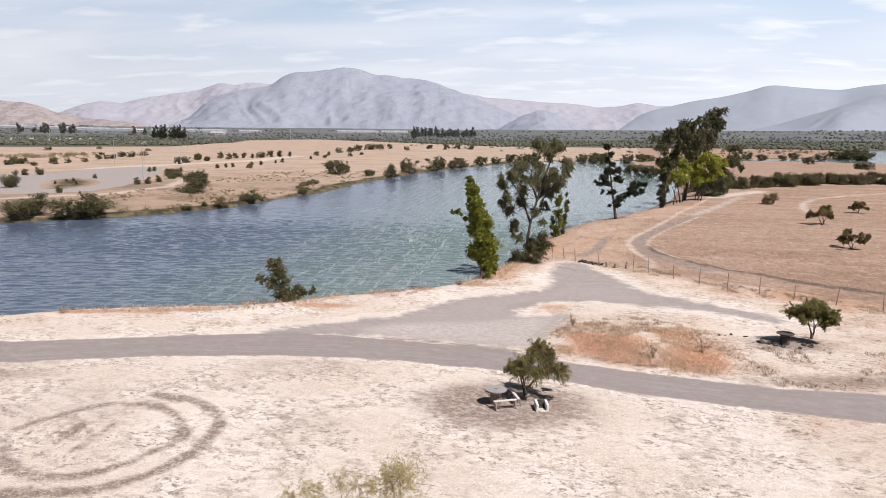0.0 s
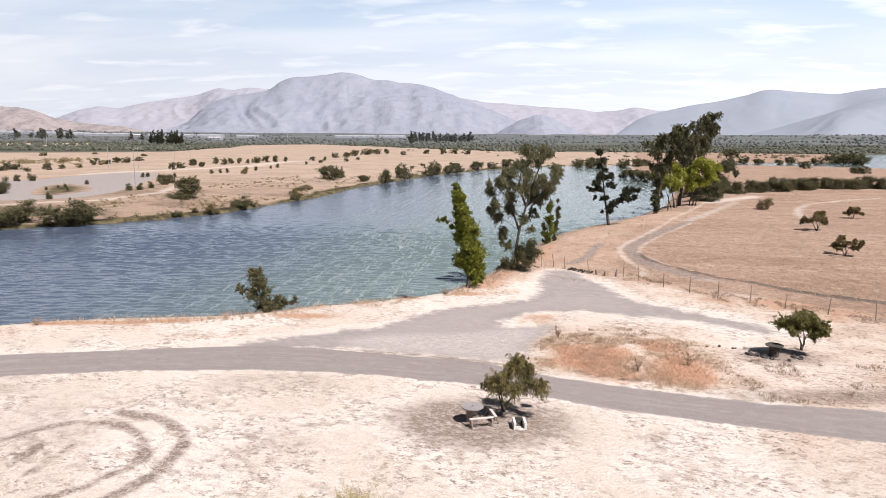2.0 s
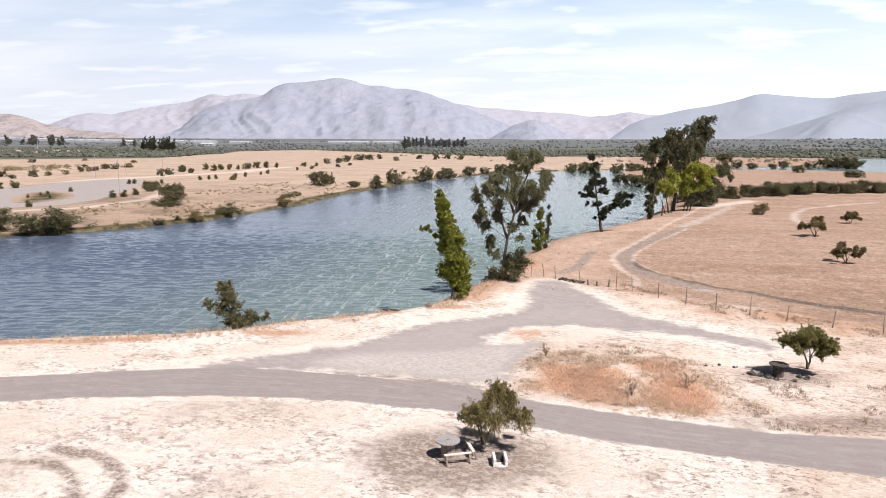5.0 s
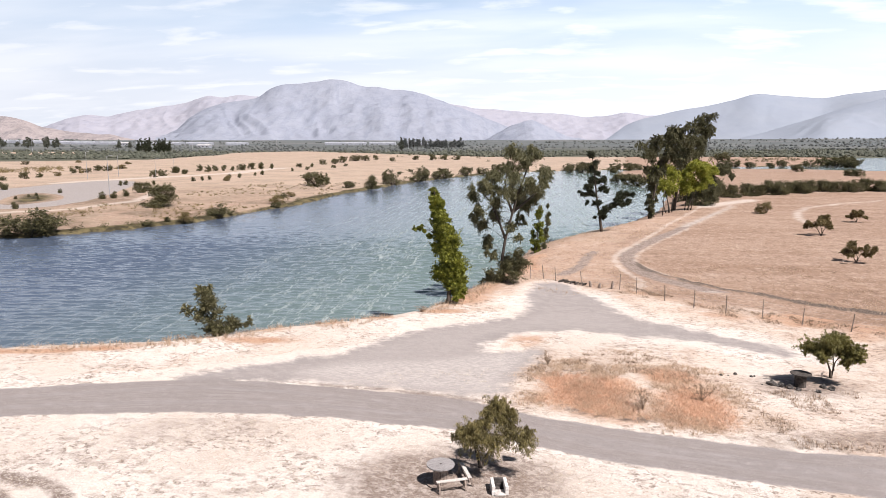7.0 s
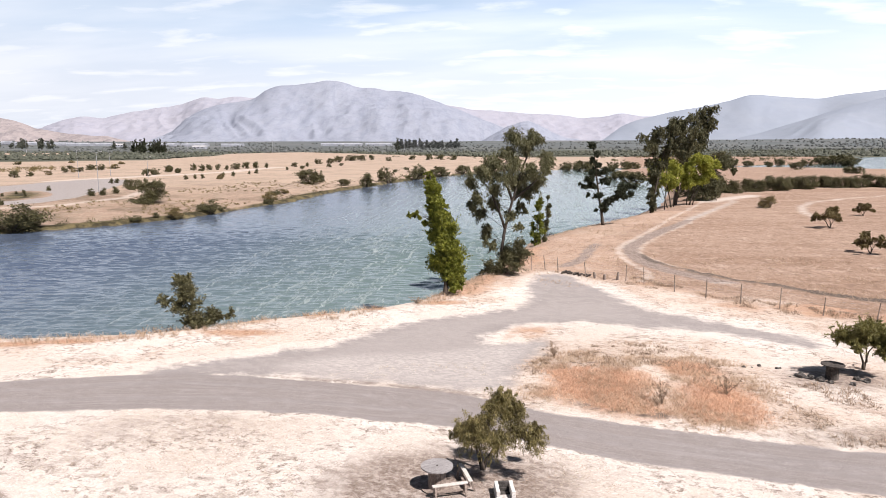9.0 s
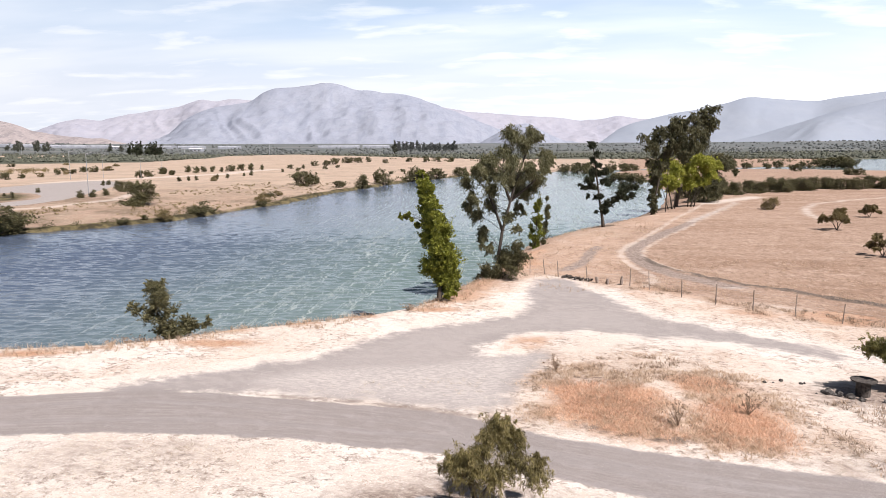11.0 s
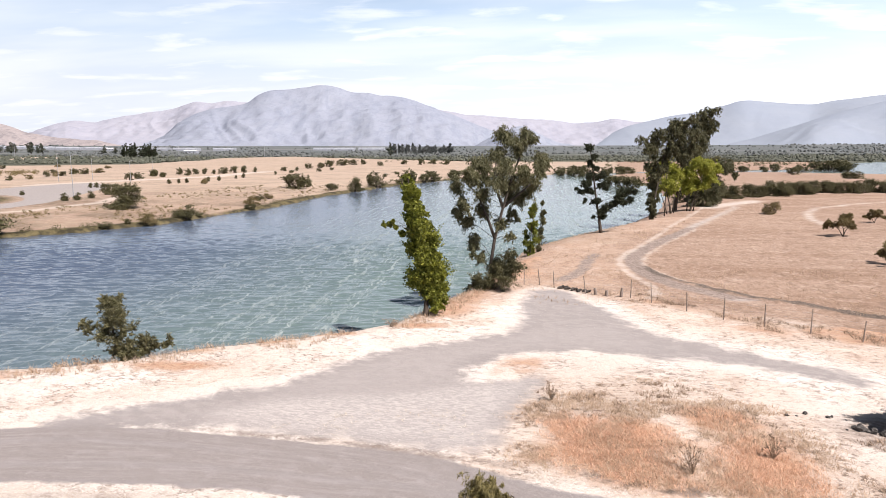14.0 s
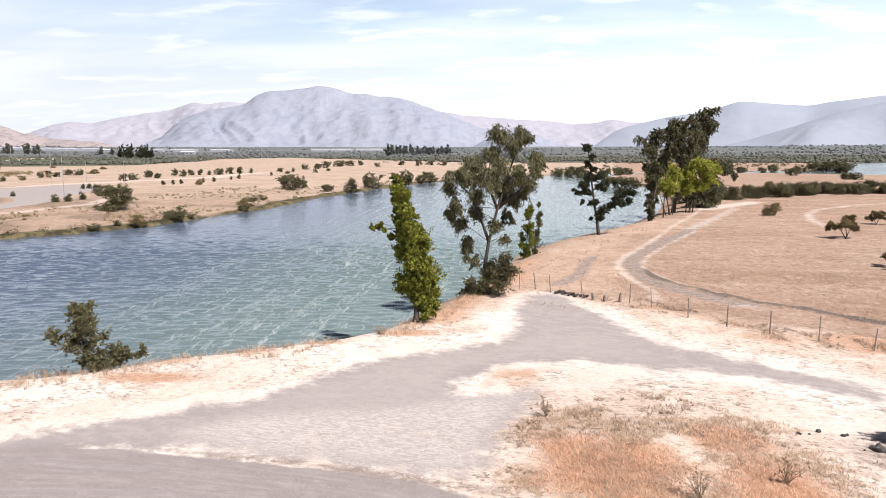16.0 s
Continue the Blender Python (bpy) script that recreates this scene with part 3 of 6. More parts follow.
BERM = [(20.8, 77.7), (20.7, 74.9), (21.3, 71.6), (22.9, 67.9), (25.1, 64.4), (27.5, 62.3), (29, 59.8), (30.5, 57.9), (32.9, 55.6), (35.1, 53.7)]
VERGE = [(56.4, 156.5), (46.9, 137.1), (35.4, 114.6), (27.8, 98.5), (20, 84.5), (18.4, 77.3), (18.5, 71.6), (18.9, 67.5), (16.9, 63.6)]
KERB = [(37.8, 110.9), (28.5, 95.2), (23.2, 85.8), (21.4, 80.5), (20.8, 76.7), (21.3, 72.5), (22.9, 67.9)]
LOT = rounded([(-100.6, 140.6), (-87.1, 149.5), (-86.2, 170.6), (-109.5, 247.2), (-133.3, 275.3), (-136.7, 193.6)] + [(-260, 200), (-230, 150)], 1)
LOT_ISLE = rounded([(-102.8, 155.8), (-94.2, 155.1), (-95.4, 175.5), (-112, 194.4), (-118.5, 188.5)], 2)
FAR_PATH = [(-220, 130)] + [(-94.8, 132.1), (-79.5, 147.3), (-75.6, 168), (-81.5, 193.5)]
DIRT_ROAD = [(-149.2, 212), (-142.4, 241.7), (-124.6, 282.3), (-103.3, 330.1), (-96.7, 523.5), (-92.6, 790.2)]
MOUND_MID = (9.8, 38.6)


def axis(lo, fine_lo, fine_hi, hi, step, grow):
    mid = list(np.arange(fine_lo, fine_hi + step / 2, step))
    out, s = [], step
    a = mid[-1]
    while a < hi:
        s *= 1 + grow
        a += s
        out.append(a)
    back, s, a = [], step, mid[0]
    while a > lo:
        s *= 1 + grow
        a -= s
        back.append(a)
    return np.array(back[::-1] + mid + out)


def land_height(X, Y, with_lake=True):
    """Height of the ground at arrays of x and y."""
    z = -0.0158 * (np.clip(Y, 5, 58) - 29)
    z = z - 0.25 * smooth01(Y, 90, 150)
    far = np.hypot(X, Y)
    z = z + 24 * (np.clip(far - 900, 0, 1450) / 1300) ** 2
    # low grassy mound beside the road
    z = z + 0.6 * np.exp(-(((X - MOUND_MID[0]) / 4.4) ** 2 + ((Y - MOUND_MID[1]) / 3.6) ** 2))
    z = z + 0.10 * value_noise(X, Y, 9, 1) * smooth01(far, 10, 40) + 0.03 * value_noise(X, Y, 2.3, 2) + 0.35 * value_noise(X, Y, 70, 3) * smooth01(Y, 90, 200)
    near = (Y > 45) & (Y < 90) & (X > 10) & (X < 50)
    if near.any():
        z[near] += 0.22 * np.exp(-(polygon_distance(np.stack([X[near], Y[near]], 1), BERM, False) / 0.35) ** 2) * (0.7 + 0.5 * value_noise(X[near], Y[near], 0.9, 77))
    if with_lake:
        d = -polygon_distance(np.stack([X, Y], 1), LAKE)
        d = d + (0.5 * value_noise(X, Y, 3.0, 4) + 0.25 * value_noise(X, Y, 1.1, 5)) * np.clip(1.2 - np.abs(d) / 4, 0, 1)
        z0 = z
        wide = 3.0 + 5.0 * smooth01(Y, 78, 104) * smooth01(X, 2, 12)
        wide = np.where((Y > 100) & (X < 0), 1.9, wide)
        t = np.clip(d / wide, -1.5, 1)
        up = np.where(t > 0, np.sin(np.clip(t, 0, 1) * math.pi / 2) ** 0.8, t * 0.8)
        z = np.where(d < wide, WATER_Z + (z - WATER_Z) * up, z)
        # the far bank is a low cut edge, then a long gentle rise
        gentle = WATER_Z + 0.65 * np.sin(np.clip(d / 1.1, 0, 1) * math.pi / 2) + (z0 - WATER_Z - 0.65) * smooth01(d, 0.8, 34)
        z = np.where((((Y > 96) & (X < Y * 0.12)) | (Y > 235)) & (d > 0), gentle, z)
        z = np.maximum(z, WATER_Z - 2.2)
    return z


def height_at(x, y):
    return float(land_height(np.array([x], float), np.array([y], float))[0])


def scrub_edge(X, Y):
    """How far off the dry fields give way to the dark scrub of the plain, by bearing."""
    return np.interp(X / np.maximum(Y, 1.0), [-0.68, -0.43, -0.335, -0.315, -0.21, -0.107, 0.05, 0.4], [700, 720, 980, 1200, 1290, 1050, 780, 800])


def build_ground():
    xs = axis(-4600, -34, 36, 4600, 0.33, 0.034)
    ys = axis(-700, 14, 70, 3950, 0.33, 0.019)
    nx, ny = len(xs), len(ys)
    X, Y = np.meshgrid(xs, ys)
    X, Y = X.ravel(), Y.ravel()
    P = np.stack([X, Y], 1)
    Z = land_height(X, Y)
    lake = -polygon_distance(P, LAKE)
    near = (np.abs(X) < 140) & (Y < 420) & (Y > -30)
    Q = P[near]

    def spread(values, fill=-9.0):
        out = np.full(len(P), fill)
        out[near] = values
        return np.clip(out, -6, 6)

    gravel = np.maximum(polygon_distance(Q, ROAD), 0.22 * polygon_distance(Q, PARKING))
    gravel = np.maximum(gravel, 0.22 * polygon_distance(Q, STONY))
    oval = polygon_distance(Q, OVAL)
    gravel = np.minimum(gravel, -0.4 * oval)
    lot = np.minimum(polygon_distance(P, LOT), -polygon_distance(P, LOT_ISLE))
    gravel_all = np.maximum(spread(gravel), np.clip(lot, -6, 6))
    # the land past the fence, past the track and over the water is ochre field
    line = np.array([(-1, 58), (4, 62.5)] + FENCE + [(32, 46), (60, 30)])
    past = Y - np.interp(X, line[:, 0], line[:, 1])
    field = np.where(X > -1, past, -6.0)
    field = np.where((Y > 85) | (np.abs(X) > 150), 6.0, field)
    slope = (X > 400) & (Y > 66) & (Y < 125) & (lake < 10) & (lake > 2)
    field = np.where(slope, -0.5, field)
    field = np.maximum(field, np.where((lake < 1.2) & (Y < 85), 0.5, -6))
    standing = np.max([polygon_distance(Q, p) for p in STANDING], axis=0)
    ochre = np.maximum(standing + 0.2, oval * 0.8 - 0.5) + 0.7 * value_noise(Q[:, 0], Q[:, 1], 1.8, 71) + 0.3 * value_noise(Q[:, 0], Q[:, 1], 0.7, 72)
    strip = np.where((Q[:, 0] > 13) & (Q[:, 1] < 64) & (past[near] > -3.6) & (past[near] < 4.5), -0.55 + 1.5 * value_noise(Q[:, 0], Q[:, 1], 2.1, 95) + 0.5 * smooth01(Q[:, 0], 16, 26) - 0.25 * np.maximum(-past[near], 0), -6)
    ochre = np.maximum(ochre, strip)
    dQ = lake[near]
    clumpy = value_noise(Q[:, 0], Q[:, 1], 5.0, 11)
    tufty = sum(2.6 * np.exp(-((Q[:, 0] - a) / u) ** 2 - ((Q[:, 1] - b) / v) ** 2) for a, b, u, v in BANK_PATCHES)
    ochre = np.maximum(ochre, np.where((Q[:, 1] < 85) & (Q[:, 0] < 12), -0.7 + 1.5 * clumpy + 1.8 * smooth01(Q[:, 0], -3, 4) - np.abs(dQ - 3.0) * 0.9, -6))
    ochre = np.maximum(ochre, np.where(Q[:, 1] < 62, tufty - 1.3, -6))
    pale = np.where(Q[:, 0] < 60, -np.abs(polygon_distance(Q, PARKING)) + 1.1 + 0.6 * clumpy, -6)
    edge = polygon_distance(Q, TRACK, False)
    rim = np.full(len(Q), -6.0)
    for line_, wide in ((VERGE, 0.30), (KERB, 0.16)):
        rim = np.maximum(rim, wide - polygon_distance(Q, rounded(line_, 2, False), False))
    pale = np.maximum(pale, np.where((Q[:, 0] > 16) & (Q[:, 1] < 64), 0.7 - edge * 0.8 - 1.5 * smooth01(Q[:, 0], 20, 29), -6))
    pale = np.maximum(pale, np.where(Q[:, 1] > 112, 0.3 - edge * 0.6, -6))
    bed = np.where((Q[:, 1] > 63), 0.9 - edge, -6) - 0.5 * smooth01(Q[:, 1], 100, 125)
    bed = np.maximum(bed, 0.6 - polygon_distance(Q, FOOTPATH, False))
    out = -polygon_distance(Q, PARKING)
    pastQ = past[near]
    drift = value_noise(Q[:, 0], Q[:, 1], 2.6, 91)
    tan = np.where((Q[:, 0] > 2) & (Q[:, 1] > 32) & (pastQ < 0.5), np.minimum((out - 2.2) * 0.9, 0.2 + 1.2 * smooth01(Q[:, 1], 46, 52) + 1.0 * smooth01(Q[:, 0], 20, 26)) + 1.2 * drift, -6)
    tan = np.maximum(tan, np.where((Q[:, 0] > 3) & (pastQ > -0.5) & (pastQ < 5) & (Q[:, 1] < 66), 0.3 - 0.3 * pastQ + 1.4 * drift, -6))
    tan = np.maximum(tan, np.where((Q[:, 0] > 1) & (Q[:, 1] > 62) & (Q[:, 1] < 130) & (lake[near] < 26), 1.2 + drift - 0.35 * np.maximum(lake[near] - 9, 0), -6))
    tan = np.maximum(tan, np.where((Q[:, 0] < 3) & (Q[:, 1] > 40) & (Q[:, 1] < 70) & (lake[near] < 9), 1.6 * value_noise(Q[:, 0], Q[:, 1], 4.5, 92) - 0.5 + 0.6 * drift, -6))
    tan = np.maximum(tan, polygon_distance(Q, MOUND) * 0.9 + 0.3 + 0.8 * drift)
    pale = np.maximum(pale, 0.5 - polygon_distance(Q, FIELD_PATH, False) * 0.9)
    pale = np.maximum(pale, 1.2 - polygon_distance(Q, TRACK_END, False) * 0.6)
    pale = np.maximum(pale, 1.4 - polygon_distance(Q, FAR_PATH, False))
    pale = np.maximum(pale, 5.0 - polygon_distance(Q, DIRT_ROAD, False))
    dirt = 2.9 - np.hypot((Q[:, 0] - 0.7) * 0.72, Q[:, 1] - 27.7)
    dirt = np.maximum(dirt, np.where(Q[:, 1] < 34, -1.25 + 1.0 * value_noise(Q[:, 0], Q[:, 1], 4.2, 94) + 0.45 * smooth01(-Q[:, 0], 0, 8), -6))
    # by the acacia table: dirt, also painted dark for some of the tree's shade
    dirt = np.maximum(dirt, 1.5 - np.hypot((Q[:, 0] - 19.2) * 0.6, Q[:, 1] - 38.4))
    dirt = np.maximum(dirt, 0.6 - np.hypot((Q[:, 0] + 26) * 0.25, (Q[:, 1] - 31.0)))
    dirt = np.maximum(dirt, 0.9 - np.hypot((Q[:, 0] - 20) * 0.18, Q[:, 1] - 31.6))
    stony = np.maximum(polygon_distance(Q, STONY), np.minimum(polygon_distance(Q, PARKING) * 0.6 - 0.1, 0.8) - 0.9 - 1.7 * smooth01(Q[:, 1], 54.5, 58) - 1.0 * smooth01(Q[:, 0], 12, 15))
    stony = stony - 2.2 * smooth01(-Q[:, 0], 5, 11)
    rut = np.full(len(Q), -6.0)
    for wide, line_ in RUTS:
        away = polygon_distance(Q, rounded(line_, 2, False), False)
        rut = np.maximum(rut, wide - away + 0.16 * value_noise(Q[:, 0], Q[:, 1], 1.4, 93) + 0.10 * value_noise(Q[:, 0], Q[:, 1], 0.6, 97))
    rut = np.maximum(rut, 0.16 - polygon_distance(Q, LIP, False))
    tan = np.maximum(tan, np.where((Q[:, 0] > 12) & (Q[:, 1] < 37), np.minimum(Q[:, 0] - 12, 2) * 0.3 - 0.2 + 1.2 * drift, -6))
    # where the berm's and the ledge's shade is painted in
    edge_shade = np.where(Q[:, 0] > 10, 0.22 + 0.42 * smooth01(Q[:, 0], 18, 34) - polygon_distance(Q, BERM, False), -6)
    edge_shade = np.maximum(edge_shade, 0.10 - polygon_distance(Q, LEDGE, False) + 0.05 * value_noise(Q[:, 0], Q[:, 1], 0.6, 96))
    shore = np.where((Y > 98) & (lake > -3), 2.0 - lake, -6.0) + 1.6 * value_noise(X, Y, 9, 12)
    shore = np.where((X > -2) & (Y < 240), -6, shore)
    shore = np.maximum(shore, polygon_distance(P, LOT_ISLE) * 0.3 - 0.9)
    scrub = (np.hypot(X, Y) - scrub_edge(X, Y)) * 0.5
    scrub = np.where((X < -0.53 * Y) & (np.abs(np.hypot(X, Y) - 1230) < 110), -80, scrub)
    # how much painted haze the plain takes on, by distance
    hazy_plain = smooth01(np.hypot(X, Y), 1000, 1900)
    me = bpy.data.meshes.new("ground")
    i = np.arange(nx * ny).reshape(ny, nx)
    F = np.stack([i[:-1, :-1], i[:-1, 1:], i[1:, 1:], i[1:, :-1]], -1).reshape(-1, 4)
    me.vertices.add(nx * ny)
    me.vertices.foreach_set("co", np.stack([X, Y, Z], 1).ravel())
    me.loops.add(4 * len(F))
    me.loops.foreach_set("vertex_index", F.ravel())
    me.polygons.add(len(F))
    me.polygons.foreach_set("loop_start", np.arange(len(F)) * 4)
    me.polygons.foreach_set("use_smooth", np.ones(len(F), bool))
    me.update(calc_edges=True)
    for name, v in (("gravel", gravel_all), ("field", np.clip(field, -6, 6)), ("ochre", spread(ochre)), ("pale", spread(pale)), ("dirt", spread(dirt)), ("tan", spread(tan)), ("rim", spread(rim)), ("edge_shade", spread(edge_shade)), ("lane", spread(polygon_distance(Q, ROAD))), ("bed", spread(bed)), ("rut", spread(rut)), ("bank", np.clip(shore, -6, 6)), ("scrub", np.clip(scrub, -80, 80)), ("hazy_plain", hazy_plain), ("stony", spread(stony)), ("far_side", np.where((Y > 95) & (X < Y * 0.25), 1.0, -1.0))):
        a = me.attributes.new(name, "FLOAT", "POINT")
        a.data.foreach_set("value", v.astype(np.float32))
    me.materials.append(GROUND)
    return tagged(new("ground", me), "dry straw-coloured ground with gravel road and tyre marks", "ground", kind="structure")


build_ground()
def wave_height(x, y):
    """Short irregular wind waves, their crests lying across the wind."""
    u, v = x * 0.99 + y * 0.10, y * 0.99 - x * 0.10
    bend = 0.5 * value_noise(u, v, 3.7, 61)
    h = 0.07 * value_noise(u * 0.45, v + bend, 0.45, 62) + 0.05 * value_noise(u * 0.5 + 0.25 * v, v + bend, 0.33, 63) + 0.03 * value_noise(u * 0.5, v + bend, 0.9, 67)
    h = h + 0.022 * np.sin(2 * math.pi * (v + 0.10 * u) / 1.2 + 3.0 * value_noise(u, v * 1.6, 4.0, 64) + 1.5 * value_noise(u, v, 1.7, 66))
    return h * (0.8 + 0.4 * value_noise(x, y, 23, 65))


xs = axis(-900, -56, 20, 900, 0.45, 0.05)
ys = axis(-150, 44, 104, 1000, 0.2, 0.024)
i = np.arange(len(xs) * len(ys)).reshape(len(ys), len(xs))
gx, gy = np.meshgrid(xs, ys)
gz = WATER_Z + wave_height(gx.ravel(), gy.ravel()) * (1 - smooth01(gy.ravel(), 260, 420))
lake = mesh("water", np.stack([gx.ravel(), gy.ravel(), gz], 1), np.stack([i[:-1, :-1], i[:-1, 1:], i[1:, 1:], i[1:, :-1]], -1).reshape(-1, 4), WATER, smooth=True)
tagged(lake, "wind-ruffled blue-green lake with pale foam streaks", "lake", kind="structure")


# ---- mountains ----
def mountain(name, far, ridge, foot, mat, label, seed, rough=0.10):
    """A range whose crest follows (x, height) at the distance far, with spurs down to its foot."""
    r = np.array(ridge, float)
    xs = np.linspace(r[0, 0], r[-1, 0], 220)
    vs = np.concatenate([np.linspace(0, 1, 54), [1.08, 1.25, 1.5]])
    X, V = np.meshgrid(xs, vs)
    crest = np.interp(X, r[:, 0], r[:, 1])
    for k in (-2, -1, 1, 2):
        crest = crest + np.interp(X + k * (xs[1] - xs[0]) * 1.5, r[:, 0], r[:, 1])
    crest /= 5
    size = crest.max()
    bent = X + 70 * value_noise(X, V * 700, 210, seed + 7)
    n1 = 1 - np.abs(value_noise(bent, V * 260 + seed * 77, 190, seed))
    n2 = 1 - np.abs(value_noise(bent + V * 90, V * 210, 75, seed + 1))
    n3 = value_noise(X, V * 800, 38, seed + 2)
    slope = np.clip(V, 0, 1)
    shape = slope ** (1.25 + 0.7 * value_noise(X, 0 * X, 300, seed + 3)) 
    body = (n1 - 0.62) * 0.8 + (n2 - 0.62) * 0.5 + n3 * 0.22
    Z = crest * shape + size * rough * 1.5 * body * np.sin(slope * math.pi) ** 0.8 + size * 0.12 * rough * n3 * slope
    Z = np.where(V > 1, crest * (1 - (V - 1) * 1.2), Z)
    low = 24 * (np.clip(foot - 900, 0, 1450) / 1300) ** 2 - 12
    Z = np.maximum(Z, -30) + low * (1 - slope) - 2
    Yd = foot + (far - foot) * V + 60 * value_noise(X, V * 100, 400, seed + 5) * np.sin(slope * math.pi)
    # columns scale with distance to stay on their line of sight from the camera
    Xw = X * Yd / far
    i = np.arange(X.size).reshape(X.shape)
    F = np.stack([i[:-1, :-1], i[:-1, 1:], i[1:, 1:], i[1:, :-1]], -1).reshape(-1, 4)
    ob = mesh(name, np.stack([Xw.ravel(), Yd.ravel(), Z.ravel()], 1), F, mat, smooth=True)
    return tagged(ob, label, "mountain", kind="structure")


# the haze of distance is mixed into these base colours
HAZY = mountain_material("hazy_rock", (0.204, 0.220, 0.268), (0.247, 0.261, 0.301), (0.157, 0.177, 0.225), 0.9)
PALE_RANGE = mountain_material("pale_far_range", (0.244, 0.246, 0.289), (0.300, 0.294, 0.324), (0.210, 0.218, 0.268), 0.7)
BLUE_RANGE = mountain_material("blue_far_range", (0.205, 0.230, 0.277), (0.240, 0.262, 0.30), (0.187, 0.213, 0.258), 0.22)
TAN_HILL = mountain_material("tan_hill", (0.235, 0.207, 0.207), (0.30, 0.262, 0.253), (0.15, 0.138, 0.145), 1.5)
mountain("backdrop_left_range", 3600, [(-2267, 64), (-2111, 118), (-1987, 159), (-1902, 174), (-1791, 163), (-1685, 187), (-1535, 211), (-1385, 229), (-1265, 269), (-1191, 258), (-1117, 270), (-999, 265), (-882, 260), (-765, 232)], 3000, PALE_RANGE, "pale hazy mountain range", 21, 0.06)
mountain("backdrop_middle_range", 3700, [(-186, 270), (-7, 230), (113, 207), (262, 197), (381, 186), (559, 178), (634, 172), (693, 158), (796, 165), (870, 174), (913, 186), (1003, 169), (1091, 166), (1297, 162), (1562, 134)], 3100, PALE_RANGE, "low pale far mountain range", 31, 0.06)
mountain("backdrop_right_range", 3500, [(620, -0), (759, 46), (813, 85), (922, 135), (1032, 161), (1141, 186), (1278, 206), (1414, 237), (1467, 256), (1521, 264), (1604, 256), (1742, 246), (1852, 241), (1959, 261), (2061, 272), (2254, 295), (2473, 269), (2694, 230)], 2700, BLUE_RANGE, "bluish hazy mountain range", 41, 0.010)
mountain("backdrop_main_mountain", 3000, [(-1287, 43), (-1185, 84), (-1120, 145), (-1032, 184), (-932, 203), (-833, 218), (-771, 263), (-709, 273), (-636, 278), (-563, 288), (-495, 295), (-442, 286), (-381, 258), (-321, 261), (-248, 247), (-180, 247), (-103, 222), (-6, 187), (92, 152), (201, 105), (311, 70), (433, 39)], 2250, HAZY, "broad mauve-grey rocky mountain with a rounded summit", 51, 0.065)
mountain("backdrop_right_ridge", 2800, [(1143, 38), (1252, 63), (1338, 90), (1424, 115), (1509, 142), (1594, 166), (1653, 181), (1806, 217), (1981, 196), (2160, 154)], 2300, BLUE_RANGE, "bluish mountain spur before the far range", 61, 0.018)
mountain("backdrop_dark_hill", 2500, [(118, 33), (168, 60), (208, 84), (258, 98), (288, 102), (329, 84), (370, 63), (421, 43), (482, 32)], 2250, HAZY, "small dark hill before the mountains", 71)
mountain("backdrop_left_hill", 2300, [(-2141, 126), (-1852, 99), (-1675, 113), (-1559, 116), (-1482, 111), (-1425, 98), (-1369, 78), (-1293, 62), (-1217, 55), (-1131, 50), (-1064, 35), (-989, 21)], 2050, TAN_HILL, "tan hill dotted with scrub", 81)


# ---- trees ----
def tree(name, x, y, label, trunk, clumps, leaf_mat, bark, leaf, twigs=16, per=16, droop=0.2, spread=1.1, rise=0.0, r0=0.18, depth=0.8, sink=0.1, jitter=0.10, z=None, category="tree", boughs=True, group="", fork=None, lean=(0.0, 0.0, 0.0), split=0, tall=1.0):
    """A tree at x, y: trunk as (across, up) points, clumps as (across, up, radius); lean shifts the whole crown, along
    the camera's line of sight.
    """
    ground = height_at(x, y) if z is None else z
    ob = base(name, pose(x, y, ground - sink), label, category, group)
    pts = np.array(trunk, float)
    n = len(pts)
    stem = [(pts[i, 0], rng.normal(0, 0.03) * i, pts[i, 1], r0 * (1 - 0.8 * i / max(1, n - 1)) * (1.35 if i == 0 else 1)) for i in range(n)]
    dense = np.array(stem)
    steps = np.linspace(0, n - 1, 3 * n - 2)
    stem = [tuple(np.interp(q, np.arange(n), dense[:, c]) for c in range(4)) for q in steps]
    lines = [stem]
    for line_ in fork or ():
        k = len(line_)
        lines.append([(a, 0.06 * i, b, r0 * 0.7 * (1 - 0.75 * i / (k - 1))) for i, (a, b) in enumerate(line_)])
    V, F = tubes(lines, 8)
    mesh("trunk", V, F, bark, ob, smooth=True)
    full = [(cx + lean[0], cy + lean[1], cz + lean[2], r) for cx, cy, cz, r in deep(clumps, depth)]
    tufts = full
    if split:
        # each clump breaks up into smaller tufts
        tufts = []
        for cx, cy, cz, r in full:
            for _ in range(split):
                dx, dy, dz = rng.normal(size=3) * r * 0.5
                tufts.append((cx + dx, cy + dy, cz + tall * dz, r * rng.uniform(0.45, 0.8)))
    if boughs:
        for cx, cy, cz, r in full:
            lines = []
            above = [s for s in stem if s[2] < cz - 0.3 * r] or stem[:1]
            j = above[max(0, len(above) - 1 - int(rng.integers(0, 2)))]
            lines.append(limb(j[:3], (cx, cy, cz), max(0.22 * j[3], 0.012), 0.010, 5, 0.05))
            for _ in range(3):
                tip = np.array((cx, cy, cz)) + rng.normal(size=3) * r * 0.6
                lines.append(limb((cx, cy, cz), tip, 0.010, 0.004, 2))
            V, F = tubes(lines, 5)
            mesh("bough", V, F, bark, ob, smooth=True)
    C, D = sprays(tufts, twigs, per, droop, spread, jitter, rise)
    V, F = leaf_quads(C, D, *leaf)
    mesh("crown", V, F, leaf_mat, ob)
    return ob


